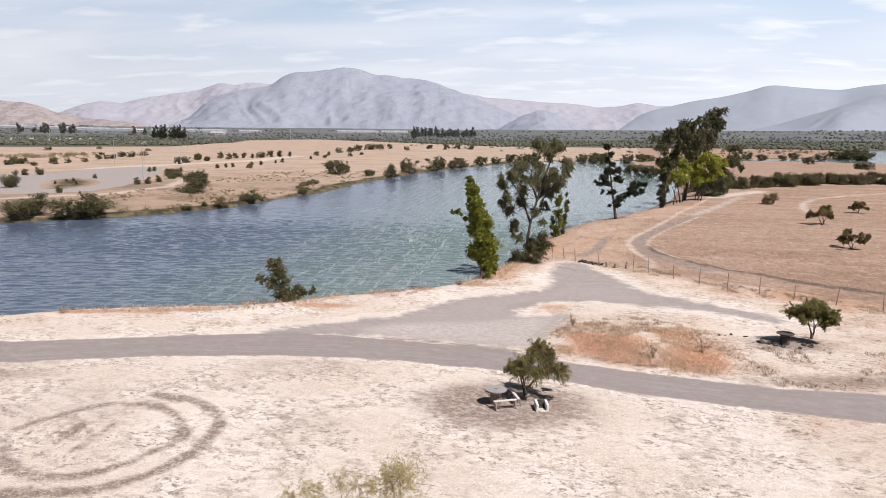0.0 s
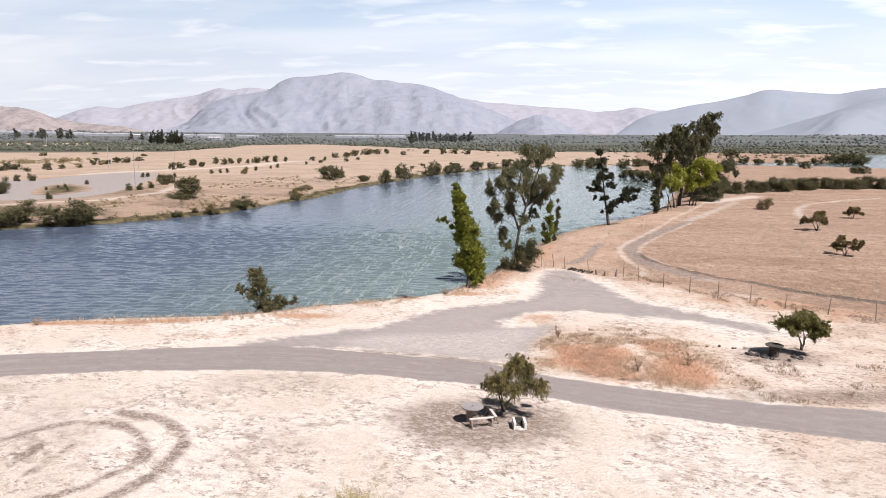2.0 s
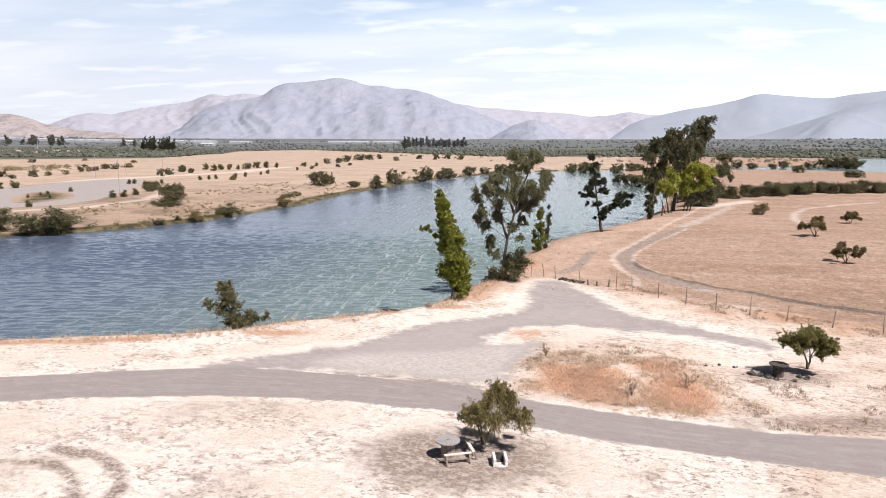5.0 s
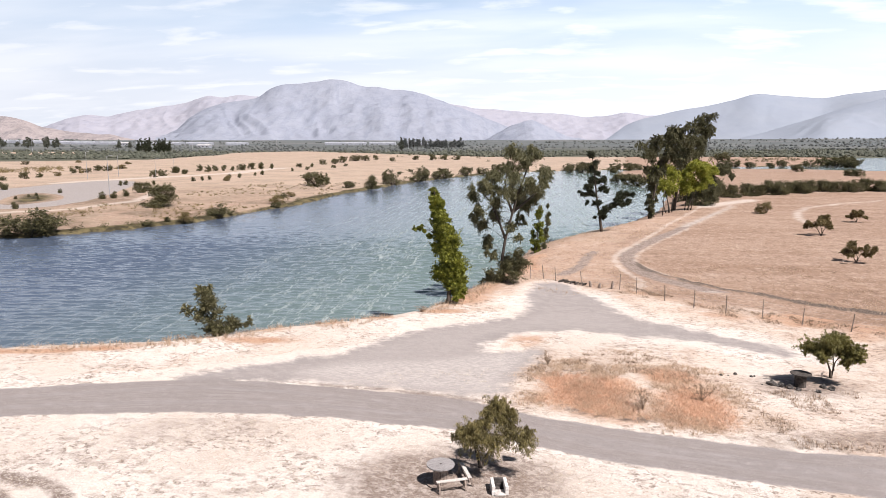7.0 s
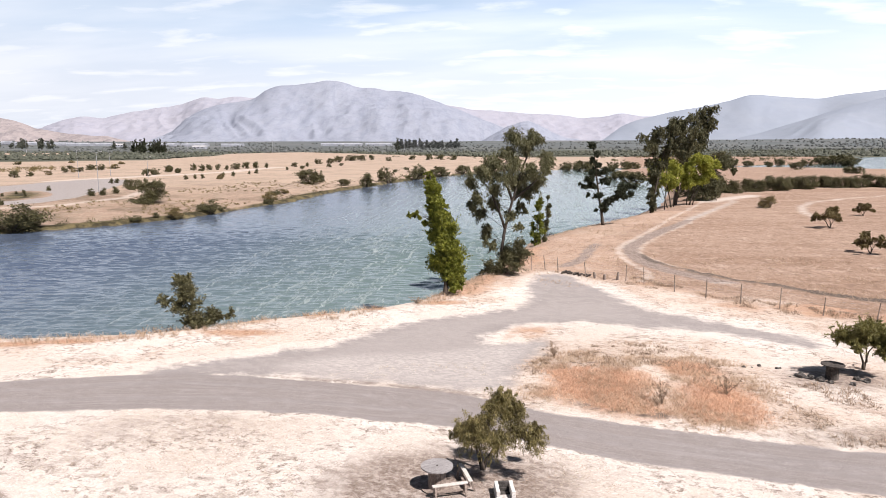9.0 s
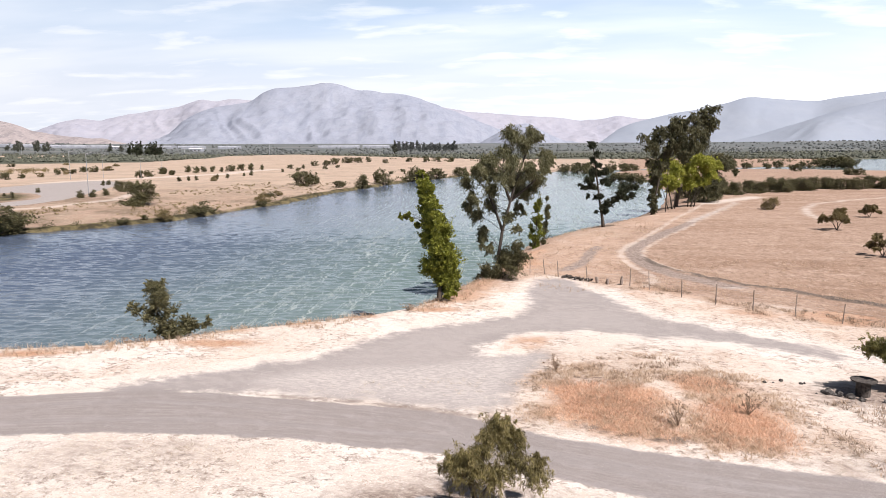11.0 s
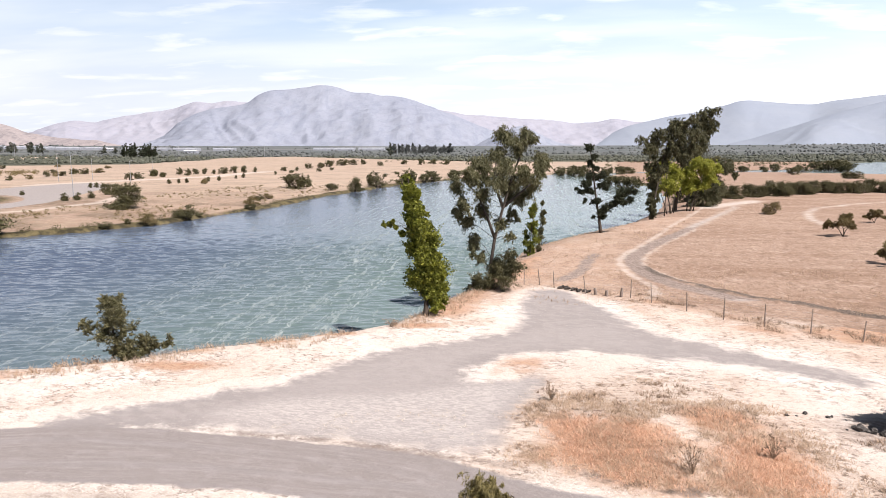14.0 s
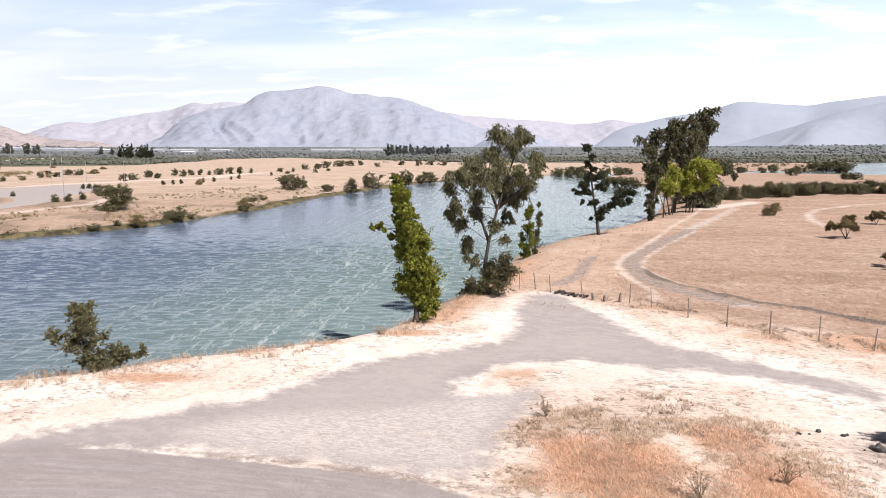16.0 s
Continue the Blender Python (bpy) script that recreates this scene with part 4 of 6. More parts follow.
tree("poplar_tree", 0.45, 58.7, "upright green poplar with a bare side bough, on the bank", [(0, 0), (0.05, 1.2), (0.05, 3), (-0.1, 5), (-0.5, 7), (-1.0, 8.6), (-1.15, 9.4)],
     [(-1.18, 9.3, 0.20), (-1.11, 8.69, 0.38), (-0.88, 7.97, 0.51), (-0.6, 7.4, 0.57), (-0.5, 6.7, 0.63), (-0.3, 6.0, 0.69), (-0.1, 5.21, 0.78), (0.02, 4.5, 0.80), (0.1, 3.8, 0.83), (0.22, 3.1, 0.87), (0.36, 2.3, 0.87), (0.45, 1.6, 0.80), (0.5, 1.1, 0.57), (0.8, 0.7, 0.34), (-2.69, 6.28, 0.12), (-2.33, 6.21, 0.14), (-1.9, 6.15, 0.14), (-2.1, 6.5, 0.10), (-1.44, 5.64, 0.20), (0.85, 2.94, 0.40), (0.6, 4.92, 0.37), (0.3, 6.17, 0.30)], POPLAR_LEAF, DARK_BARK, (0.15, 0.115), 105, 24, 0.0, 1.25, 1.1, 0.16, 0.7, jitter=0.12, split=6, tall=1.3)
tree("gum_tree", 5.1, 68.0, "tall thin-crowned gum tree leaning over the water", [(-0.1, 0), (0.28, 0.85), (0.33, 3.23), (0.65, 5.48), (1.28, 7.98), (2.03, 10.48), (2.78, 12.48), (3.03, 13.48)],
     [(1.53, 13.48, 0.65), (3.4, 13.48, 0.6), (2.53, 12.6, 0.55), (4.28, 11.73, 0.5), (0.78, 12.23, 0.55), (1.28, 11.23, 0.65), (-0.47, 11.23, 0.6), (-1.35, 10.48, 0.6), (-2.47, 9.73, 0.5), (-1.97, 8.23, 0.55), (-0.47, 9.48, 0.7), (0.53, 10.1, 0.55), (2.53, 10.73, 0.65), (3.78, 9.98, 0.65), (3.03, 8.98, 0.65), (2.03, 8.73, 0.55), (-1.47, 6.73, 0.45), (-0.85, 5.48, 0.45), (-0.22, 7.73, 0.55), (1.03, 6.73, 0.4), (1.78, 5.73, 0.3), (-2.22, 7.35, 0.33), (-0.6, 3.98, 0.4), (-1.1, 4.73, 0.33), (2.28, 7.23, 0.33), (4.15, 10.85, 0.4), (1.78, 9.73, 0.5)], GUM_LEAF, GUM_BARK, (0.20, 0.055), 62, 30, 0.9, 2.2, 0.15, 0.19, 1.5, jitter=0.18, split=5, fork=[[(0.65, 5.48), (0.03, 7.23), (-0.72, 8.98), (-1.72, 9.98)], [(1.28, 7.98), (0.53, 9.98), (0.78, 11.98)], [(1.28, 7.98), (2.78, 9.23), (3.90, 10.23)]], z=-1.8)
tree("cypress_tree", 23.0, 106.4, "dark ragged cypress with one long side bough", [(0.15, 0), (-0.17, 2.20), (-0.56, 4.19), (-0.96, 6.98), (-1.36, 10.16), (-1.68, 11.76)],
     [(-1.68, 11.56, 0.56), (-1.16, 10.44, 0.48), (-1.56, 9.37, 0.44), (-1.96, 6.58, 0.68), (-1.16, 7.58, 0.72), (-0.17, 7.7, 0.8), (0.31, 6.58, 0.56), (-2.75, 5.59, 0.44), (-1.36, 5.59, 0.68), (-0.56, 4.47, 0.52), (-2.16, 4.39, 0.28), (-0.25, 2.8, 0.52), (0.43, 2.4, 0.44), (-0.96, 2.2, 0.28), (0.83, 3.4, 0.52), (1.82, 3.99, 0.52), (2.62, 4.99, 0.68), (3.62, 5.59, 0.68), (4.41, 5.59, 0.44), (3.02, 4.19, 0.52), (4.01, 4.59, 0.44), (-3.27, 5.98, 0.2), (-0.76, 8.77, 0.36)], CYPRESS_LEAF, DARK_BARK, (0.28, 0.09), 115, 22, -0.1, 1.3, 0.4, 0.20, 0.35, split=3, tall=0.5, fork=[[(-0.33, 3.20), (1.03, 3.71), (2.62, 4.67), (4.29, 5.47)]])
tree("eucalyptus_tree", 36.0, 126.5, "tall dark eucalyptus with a drooping leafy column", [(-0.06, 0), (0.42, 3.53), (1.13, 7.33), (1.85, 11.14), (2.56, 13.99)],
     [(-0.06, 0.9, 0.4), (0.1, 1.8, 0.55), (0.15, 2.7, 0.58), (0.25, 3.6, 0.6), (0.35, 4.6, 0.62), (0.4, 5.5, 0.65), (0.5, 6.4, 0.68), (0.9, 7.81, 0.85), (1.61, 9.71, 1.15), (-0.06, 11.61, 1.05), (-1.48, 12.09, 0.81), (0.66, 13.52, 1.05), (2.56, 14.47, 1.24), (3.51, 15.66, 0.95), (4.23, 13.99, 1.24), (4.46, 12.09, 1.24), (3.04, 11.61, 1.24), (3.99, 10.19, 0.95), (2.56, 10.19, 0.86), (-0.53, 9, 0.57), (-0.29, 3.29, 0.38), (5.18, 14.95, 0.95)], EUC_LEAF, DARK_BARK, (0.32, 0.10), 46, 24, 0.8, 1.5, 0.1, 0.2, 1.0, split=5, tall=1.4, group="eucalyptus grove")
tree("eucalyptus_tree", 46.4, 146.0, "tall dark eucalyptus with a heavy leaning top", [(0, 0), (0.5, 4), (1.2, 8), (2.4, 12), (3.6, 15), (4.8, 17)],
     [(5.28, 18.43, 1.12), (3.82, 17.53, 1.12), (6.74, 17.64, 1.01), (7.19, 16.18, 0.9), (3.03, 15.51, 1.01), (4.61, 14.61, 1.01), (2.25, 13.03, 1.01), (3.82, 11.24, 1.01), (1.46, 14.38, 0.9), (1.69, 11.01, 1.01), (2.47, 9.21, 1.01), (4.83, 12.81, 1.01), (6.18, 14.83, 1.01), (5.62, 16.41, 1.01), (3.6, 14.38, 1.01), (2.92, 11.91, 1.01), (4.49, 9.33, 0.9)], EUC_LEAF, DARK_BARK, (0.32, 0.11), 36, 24, 0.8, 1.5, 0.0, 0.34, 1.0, split=5, tall=1.4, group="eucalyptus grove")
tree("willow_tree", 43.6, 139.5, "bright yellow-green willow in the grove", [(0, 0), (-0.3, 1.8), (-0.9, 4), (-1.2, 6.5)],
     [(-2.4, 8.7, 0.9), (-1.2, 8.0, 1.1), (-2.7, 6.6, 1.1), (-1.0, 5.9, 1.2), (-2.9, 4.6, 0.8), (0.5, 7.2, 1.2), (0.4, 4.9, 0.9)], LIME_LEAF, DARK_BARK, (0.30, 0.125), 64, 24, 0.35, 1.6, 0.3, 0.16, 1.0, split=5, fork=[[(0.5, 0), (0.4, 1.6), (0.7, 4.0)], [(-0.7, 0), (-1.3, 2.0), (-2.2, 4.4)]], group="willows in the grove")
tree("willow_tree", 48.5, 143.5, "bright yellow-green willow leaning to one side", [(0, 0), (0.4, 1.5), (1.0, 3.5), (1.8, 5.5)],
     [(-1.2, 6.0, 1.3), (0.0, 7.8, 1.3), (1.5, 8.6, 1.2), (3.5, 8.9, 1.0), (1.2, 6.4, 1.3), (3.0, 6.8, 1.1), (-0.4, 4.4, 0.9), (4.6, 8.0, 0.8), (2.4, 5.0, 0.8)], LIME_LEAF, DARK_BARK, (0.30, 0.125), 64, 24, 0.35, 1.6, 0.3, 0.16, 1.0, split=5, fork=[[(0.6, 0), (1.0, 2.0), (2.4, 4.6)], [(-0.6, 0), (-0.4, 2.0), (0.0, 4.4)]], group="willows in the grove")
tree("eucalyptus_tree", 56.0, 157.0, "low dark eucalyptus with drooping side boughs", [(0, 0), (0.3, 2), (1.0, 4.5), (2.2, 6.5)],
     [(-2.01, 2.28, 1.61), (0.4, 2.95, 1.88), (2.28, 2.28, 1.34), (3.75, 8.31, 1.07), (5.63, 8.04, 1.07), (6.43, 6.7, 0.54), (1.74, 5.63, 1.34)], EUC_LEAF, DARK_BARK, (0.30, 0.11), 62, 24, 0.7, 1.4, 0.0, 0.22, 1.0, split=5, group="eucalyptus grove")
tree("slim_poplar", 40.3, 133.0, "slim yellow-green poplar rising through the dark grove", [(0, 0), (0.1, 4), (0.1, 8), (0.2, 13.4)],
     [(0.2, 13.4, 0.3), (0.3, 12.4, 0.4), (0.15, 11.3, 0.4), (0.1, 10.1, 0.45), (0.1, 8.9, 0.5), (0.0, 7.6, 0.5), (0.0, 6.3, 0.5), (0.0, 4.9, 0.4)], LIME_LEAF, DARK_BARK, (0.24, 0.12), 60, 18, 0.0, 1.2, 1.2, 0.08, 0.4, split=3, tall=1.3)
tree("young_poplar", 11.3, 89.2, "slim young green poplar on the bank", [(0, 0), (0.1, 2), (0.2, 4), (0.35, 5.8)],
     [(0.37, 5.48, 0.3), (0.3, 4.57, 0.49), (0.24, 3.47, 0.55), (0.18, 2.44, 0.61), (0.06, 1.4, 0.61), (-0.18, 0.55, 0.49)], POPLAR_LEAF, DARK_BARK, (0.15, 0.08), 130, 22, 0.0, 1.2, 1.3, 0.07, 0.4, split=4, tall=1.3, group="young poplars")
tree("young_poplar", 12.5, 90.6, "slim young green poplar on the bank", [(0, 0), (0.1, 2), (0.2, 4), (0.25, 5.6)],
     [(0.25, 5.57, 0.25), (0.25, 4.58, 0.37), (0.25, 3.53, 0.43), (0.19, 2.48, 0.43), (0.12, 1.36, 0.43), (0, 0.5, 0.37)], GUM_LEAF, DARK_BARK, (0.15, 0.07), 110, 22, 0.0, 1.2, 1.3, 0.06, 0.4, split=4, tall=1.3, group="young poplars")
tree("shore_shrub", -15.5, 49.3, "wind-bent grey-green shrub on the lake shore", [(0, 0), (-0.1, 0.5), (-0.3, 1.3), (-0.5, 2.2), (-0.7, 2.9)],
     [(-1.1, 3.2, 0.43), (-0.44, 3.35, 0.43), (-0.1, 2.93, 0.54), (-0.85, 2.64, 0.54), (-1.26, 2.1, 0.38), (-0.3, 2.2, 0.59), (-0.75, 1.6, 0.45), (-0.1, 1.5, 0.54), (0.4, 1.5, 0.48), (0.73, 1.17, 0.48), (1.2, 1.2, 0.43), (1.6, 1.0, 0.38), (0.44, 0.67, 0.45), (-0.15, 0.7, 0.38), (2.1, 0.95, 0.30), (1.08, 0.7, 0.38)], BENT_LEAF, DARK_BARK, (0.17, 0.038), 80, 28, 0.1, 1.9, 0.5, 0.06, 0.9, split=3, category="shrub")
tree("undergrowth_shrub", 5.1, 67.4, "dense dark shrub round the foot of the gum tree", [(0, 0), (0.4, 0.8), (0.9, 1.8)],
     [(1.32, 3.09, 0.88), (2.21, 3.44, 0.79), (1.55, 2.12, 0.79), (-0.22, 2.12, 0.62), (-0.88, 1.59, 0.53), (-1.06, 0.57, 0.53), (0, 1.24, 0.71), (0.66, 2.56, 0.71)], SHRUB_LEAF, DARK_BARK, (0.15, 0.055), 120, 22, 0.2, 1.4, 0.4, 0.05, 1.0, split=3, category="shrub", z=-1.6)
tree("pepper_tree", 1.88, 28.98, "small drooping pepper tree over a picnic place", [(0, 0), (-0.02, 0.25), (-0.12, 0.8), (-0.2, 1.5)],
     # crown shifted towards the camera so that its outline keeps its place in view
     [(-0.44, 1.79, 0.46), (0.1, 2.12, 0.46), (0.62, 2.24, 0.42), (1, 1.89, 0.42), (-0.06, 1.54, 0.46), (0.52, 1.54, 0.42), (1.14, 1.5, 0.39), (1.6, 1.45, 0.35), (-0.73, 1.5, 0.31), (1.85, 1.35, 0.23), (0.67, 2.52, 0.25), (0.29, 2.47, 0.23), (-0.29, 1.35, 0.25), (0.87, 2.47, 0.23), (1.14, 2.16, 0.25)], PEPPER_LEAF, DARK_BARK, (0.16, 0.020), 140, 40, 0.8, 1.15, 0.25, 0.085, 0.9, 0.03, fork=[[(0.02, 0), (0.12, 0.35), (0.45, 0.8), (0.8, 1.2), (1.2, 1.5)], [(-0.02, 0), (-0.2, 0.7), (-0.4, 1.3)]], lean=(-0.03, -0.35, 0.09))
# crown moved along the line of sight to fit both outline and shadow
tree("acacia_tree", 21.2, 39.9, "small spreading acacia over a picnic place", [(0, 0), (-0.05, 0.4), (-0.25, 0.9), (-0.4, 1.4)],
     [(-0.92, 1.75, 0.38), (-0.27, 2.13, 0.4), (0.36, 2.04, 0.4), (0.83, 1.75, 0.4), (1.22, 1.3, 0.38), (0.21, 1.37, 0.35), (-0.44, 1.54, 0.35), (0.83, 1.08, 0.3), (1.42, 1.15, 0.25), (0.04, 1.81, 0.35), (0.57, 1.57, 0.35), (-0.63, 1.4, 0.25), (1.12, 1.69, 0.33), (0.99, 1.34, 0.33), (0.76, 1.98, 0.33), (1.38, 1.4, 0.33)], ACACIA_LEAF, DARK_BARK, (0.12, 0.042), 190, 36, 0.1, 1.2, 0.25, 0.075, 1.0, 0.03, fork=[[(0.02, 0), (0.12, 0.45), (0.25, 0.9), (0.7, 1.4), (1.2, 1.7)], [(0.12, 0.4), (0.1, 1.0), (0.0, 1.7)]], lean=(-1.0, -1.6, 0.42))
tree("broom_shrub", -3.1, 14.6, "yellowish feathery broom shrub in dry grass", [(0, 0), (0.0, 0.8), (0.1, 1.8), (0.15, 2.8)],
     [(0.1, 3.1, 0.45), (0.35, 2.7, 0.5), (-0.2, 2.6, 0.45), (0.2, 2.1, 0.55), (-0.6, 1.5, 0.5), (-1.2, 1.2, 0.5), (-1.8, 1.0, 0.45), (0.7, 1.6, 0.5), (-0.4, 0.8, 0.5)], YELLOW_LEAF, BARK, (0.11, 0.012), 80, 40, -0.15, 1.2, 0.5, 0.04, 0.7, 0.03, category="shrub", group="broom shrubs")
tree("broom_shrub", -5.2, 16.6, "low yellowish feathery broom shrub in dry grass", [(0, 0), (0.1, 0.5), (0.2, 1.1)],
     [(0.6, 1.5, 0.4), (0.1, 1.5, 0.45), (-0.5, 1.35, 0.4), (-1.0, 1.25, 0.35), (-1.5, 1.1, 0.35), (1.1, 1.3, 0.4), (0.3, 0.8, 0.5), (-0.7, 0.7, 0.5), (1.6, 0.9, 0.4)], YELLOW_LEAF, BARK, (0.11, 0.012), 65, 36, -0.15, 1.2, 0.5, 0.04, 0.7, 0.03, category="shrub", group="broom shrubs")


for x, y, s_, turn in ((53.1, 101.3, 1.3, 1), (44.9, 78.5, 0.95, -1), (69.1, 120.4, 0.95, 1)):
    tree("thorn_tree", x, y, "small umbrella-shaped thorn tree on the dry field", [(0, 0), (0.1 * s_, 0.3 * s_), (0.05 * s_, 0.8 * s_), (-0.2 * s_, 1.2 * s_)],
         [(turn * a * 0.72 * s_, b * s_, r * s_) for a, b, r in ((-1.5, 1.3, 0.34), (-1.0, 1.65, 0.4), (-0.4, 1.85, 0.42), (0.2, 1.9, 0.42), (0.8, 1.7, 0.42), (1.3, 1.35, 0.38), (1.75, 1.05, 0.28), (-0.7, 1.2, 0.32), (0.1, 1.35, 0.36), (0.8, 1.15, 0.32), (-1.85, 1.0, 0.22))], THORN_LEAF, DARK_BARK, (0.19, 0.075), 110, 22, 0.3, 1.5, 0.1, 0.07 * s_, 1.8, split=3, tall=0.8, fork=[[(0.05 * s_, 0.1), (0.3 * s_, 0.7 * s_), (0.9 * s_, 1.4 * s_)], [(0, 0.1), (-0.4 * s_, 0.8 * s_), (-1.1 * s_, 1.3 * s_)]], group="thorn trees")


# ---- bushes: a few kinds, then copies ----
def bush(name, label, leaf_mat, lean, tall, group, seed, leaf=(0.30, 0.13), twigs=46, dense=1.0):
    """A bush of unit height, far below the ground until it is copied."""
    r = np.random.default_rng(seed)
    cl = []
    for k in range(16):
        a, h = r.uniform(0, 2 * math.pi), r.uniform(0.10, 0.80)
        reach = r.uniform(0.10, 0.40) * math.sqrt(max(0.05, 1.05 - h * h)) / tall
        cl.append((reach * math.cos(a) * 1.4 + lean * h, reach * math.sin(a) * 1.4, h, r.uniform(0.14, 0.24)))
    ob = base(name, pose(0, 0, 0), label, "bush", group)
    V, F = tubes([limb((0, 0, -0.06), c[:3], 0.03, 0.006, 4) for c in cl[:9]], 4)
    mesh("stem", V, F, DARK_BARK, ob, smooth=True)
    C, D = sprays(cl, twigs * 3.2 * dense, 18 if dense == 1 else 14, 0.15, 1.05, 0.18, 0.1)
    big = 1.0 if dense == 1 else 1.7
    V, F = leaf_quads(C, D, leaf[0] * 0.14 * big, leaf[1] * 0.24 * big)
    mesh("crown", V, F, leaf_mat, ob)
    return ob


def strew(kinds, rows, wide=(0.9, 1.5)):
    """Copies of bushes at (x, y, height)."""
    for x, y, h in rows:
        k = kinds[int(rng.integers(0, len(kinds)))]
        k = FAR_KIND.get(k, k) if y > 225 else k
        s = h * rng.uniform(*wide)
        while y > 90 and x < 60 and height_at(x, y) < WATER_Z + 0.25:
            y += 0.8
        m = Matrix.Translation((x, y, max(height_at(x, y), WATER_Z) - 0.02 * h)) @ Matrix.Rotation(rng.uniform(0, 6.28), 4, "Z") @ Matrix.Diagonal((s, s, h * 1.08, 1))
        copy_thing(k, m)


def used(kinds, spots):
    """Give the first of each kind a place of its own."""
    for k, (x, y, h) in zip(kinds, spots):
        k.matrix_basis = Matrix.Translation((x, y, height_at(x, y) - 0.02 * h)) @ Matrix.Diagonal((h * 1.2, h * 1.2, h * 1.08, 1))


SHORE = [(-65.2, 158, 4.8), (-45.2, 236.4, 5.1), (-47.7, 143.4, 2.7), (-51.3, 130.5, 1.6), (-33.7, 234.7, 2.4), (-43.4, 173.3, 2.1), (-44.8, 187.9, 1.6), (-43.8, 192.7, 1.5), (-46.8, 247.4, 1.7), (-41.3, 148.3, 1.1), (-42.1, 145.3, 0.9), (-55.6, 124.6, 1), (-53.5, 126.9, 0.9), (-46.8, 126.5, 0.9)]
EDGE = [(-69, 111.3, 4.5), (-77.1, 113, 4.1), (-67, 113, 1.8), (-72.2, 111.8, 1), (-77.8, 109, 1.3), (-27.2, 224, 4.1), (-22, 243.4, 5.7), (-13.2, 275.1, 5.9), (-6.4, 304.3, 3.5), (-2.7, 310.2, 4.6), (6.9, 335, 4.4), (15.9, 349.5, 3.5), (23.7, 357.8, 5), (30.3, 366.2, 4.8), (37.2, 375, 3.7), (68.5, 405.8, 4.7), (75.4, 407.3, 5.3), (81.6, 408.6, 5.4), (96.3, 411.7, 4.7), (107.6, 423.1, 4.5)]
LOT_BUSHES = [(-109.9, 158.4, 4.1), (-136.3, 204.8, 2.1), (-133.9, 208.1, 2.5), (-171.8, 278.7, 3.1), (-190, 280.8, 3.3), (-86.2, 192.9, 2.9), (-87.4, 200.5, 2.7), (-86.1, 172.6, 2.1), (-84.2, 174.9, 2.1), (-84.2, 181.3, 2.2), (-108.3, 228.3, 1.7), (-98, 229.9, 1.6), (-107.9, 192.4, 1.5), (-91, 146, 1.8), (-107.3, 172, 1), (-108.6, 182.7, 1.1), (-102.1, 172.6, 1), (-85.7, 145.1, 0.7), (-109.2, 180.3, 0.9)]
ROW_B = [(-123.3, 288, 3.4), (-124.3, 299.4, 3), (-131.6, 331.3, 3.3), (-122.5, 319, 2.1), (-129, 355.6, 3.6), (-119.7, 341.5, 3.4), (-121.5, 357.4, 3), (-117.3, 358.3, 3), (-113.1, 359.3, 2.4), (-111.2, 368.4, 3.7), (-111.5, 387.2, 3.9), (-106.4, 388.5, 3.9), (-103.3, 399.4, 3), (-92.9, 424.1, 2.8), (-85.5, 426, 2.5), (-88.4, 477.7, 4), (-83.2, 494.3, 4.1), (-82.6, 527.9, 5.2)]
ROW_C = [(-95.6, 258.1, 1.7), (-93.9, 262.9, 1.8), (-92.9, 267.8, 1.8), (-90.2, 283.3, 1.9), (-87.9, 289.1, 1.9), (-86.4, 306.9, 1.5), (-85, 313.4, 2.1), (-80, 350.2, 1.7), (-77.9, 376.2, 1.9), (-67.4, 442.9, 1.8), (-69, 407.9, 2), (-78.7, 567.4, 5.6), (-73.6, 590.4, 4.9), (-67.5, 615.5, 4.6), (-47.5, 557.7, 3.7), (-32.6, 628, 4.1), (-16.6, 610.1, 5.5), (-6.9, 637.3, 4.7), (4.5, 617.4, 4.6)]
HEDGE = [(-185.7, 270.8, 2.3), (-186.7, 281.4, 2.6), (-170.6, 263.5, 1.8), (-172.4, 289.9, 2), (-171.8, 302.3, 2.3), (-179.3, 328.4, 2.5), (-176.5, 336.7, 2.3), (-207.1, 383.7, 1.9), (-184, 360.3, 3), (-179.3, 361.4, 3.3), (-185.3, 389.2, 2.9), (-214.3, 362.2, 1.8), (-304.1, 492, 2.9), (-289.9, 535.9, 2.2), (-226.1, 482.8, 2)]
THICKET = [(58.1, 170.2, 4.8), (63.2, 174.5, 4.1), (67.6, 176.9, 4.4), (69.9, 175.3, 3.8), (75.4, 179.8, 3.9), (78.9, 180.2, 3.6), (84.1, 182.8, 5.7), (89.5, 189.8, 6.3), (92.6, 188, 4.3), (97, 190.7, 4.7), (102.3, 193.6, 3.8), (105.3, 191.7, 4.1), (108.6, 192.1, 3.8), (116.4, 197.6, 4.9), (118.4, 195.6, 7.1), (165.4, 286.2, 4.2)]
FAR_BANK = [(66.3, 278.6, 3.7), (67.6, 265.8, 4.4), (68.8, 254.1, 4.6), (69.8, 377.4, 4.3), (72.9, 369.9, 4.3), (63.4, 376, 3.7), (87.2, 372.9, 3.7), (97.4, 383.3, 3.8), (104.8, 393.5, 3.9), (206.8, 534.3, 7.8), (186.7, 462.8, 5.6), (188.7, 441.3, 4.3), (216.3, 458.6, 5.2), (202.6, 444.5, 3.6), (230.8, 451.1, 5.1), (254.8, 479.3, 6.2), (249.4, 455.4, 7.4), (257.7, 457.3, 8.2), (255, 446.2, 6.5), (167.2, 339.3, 3.9)]
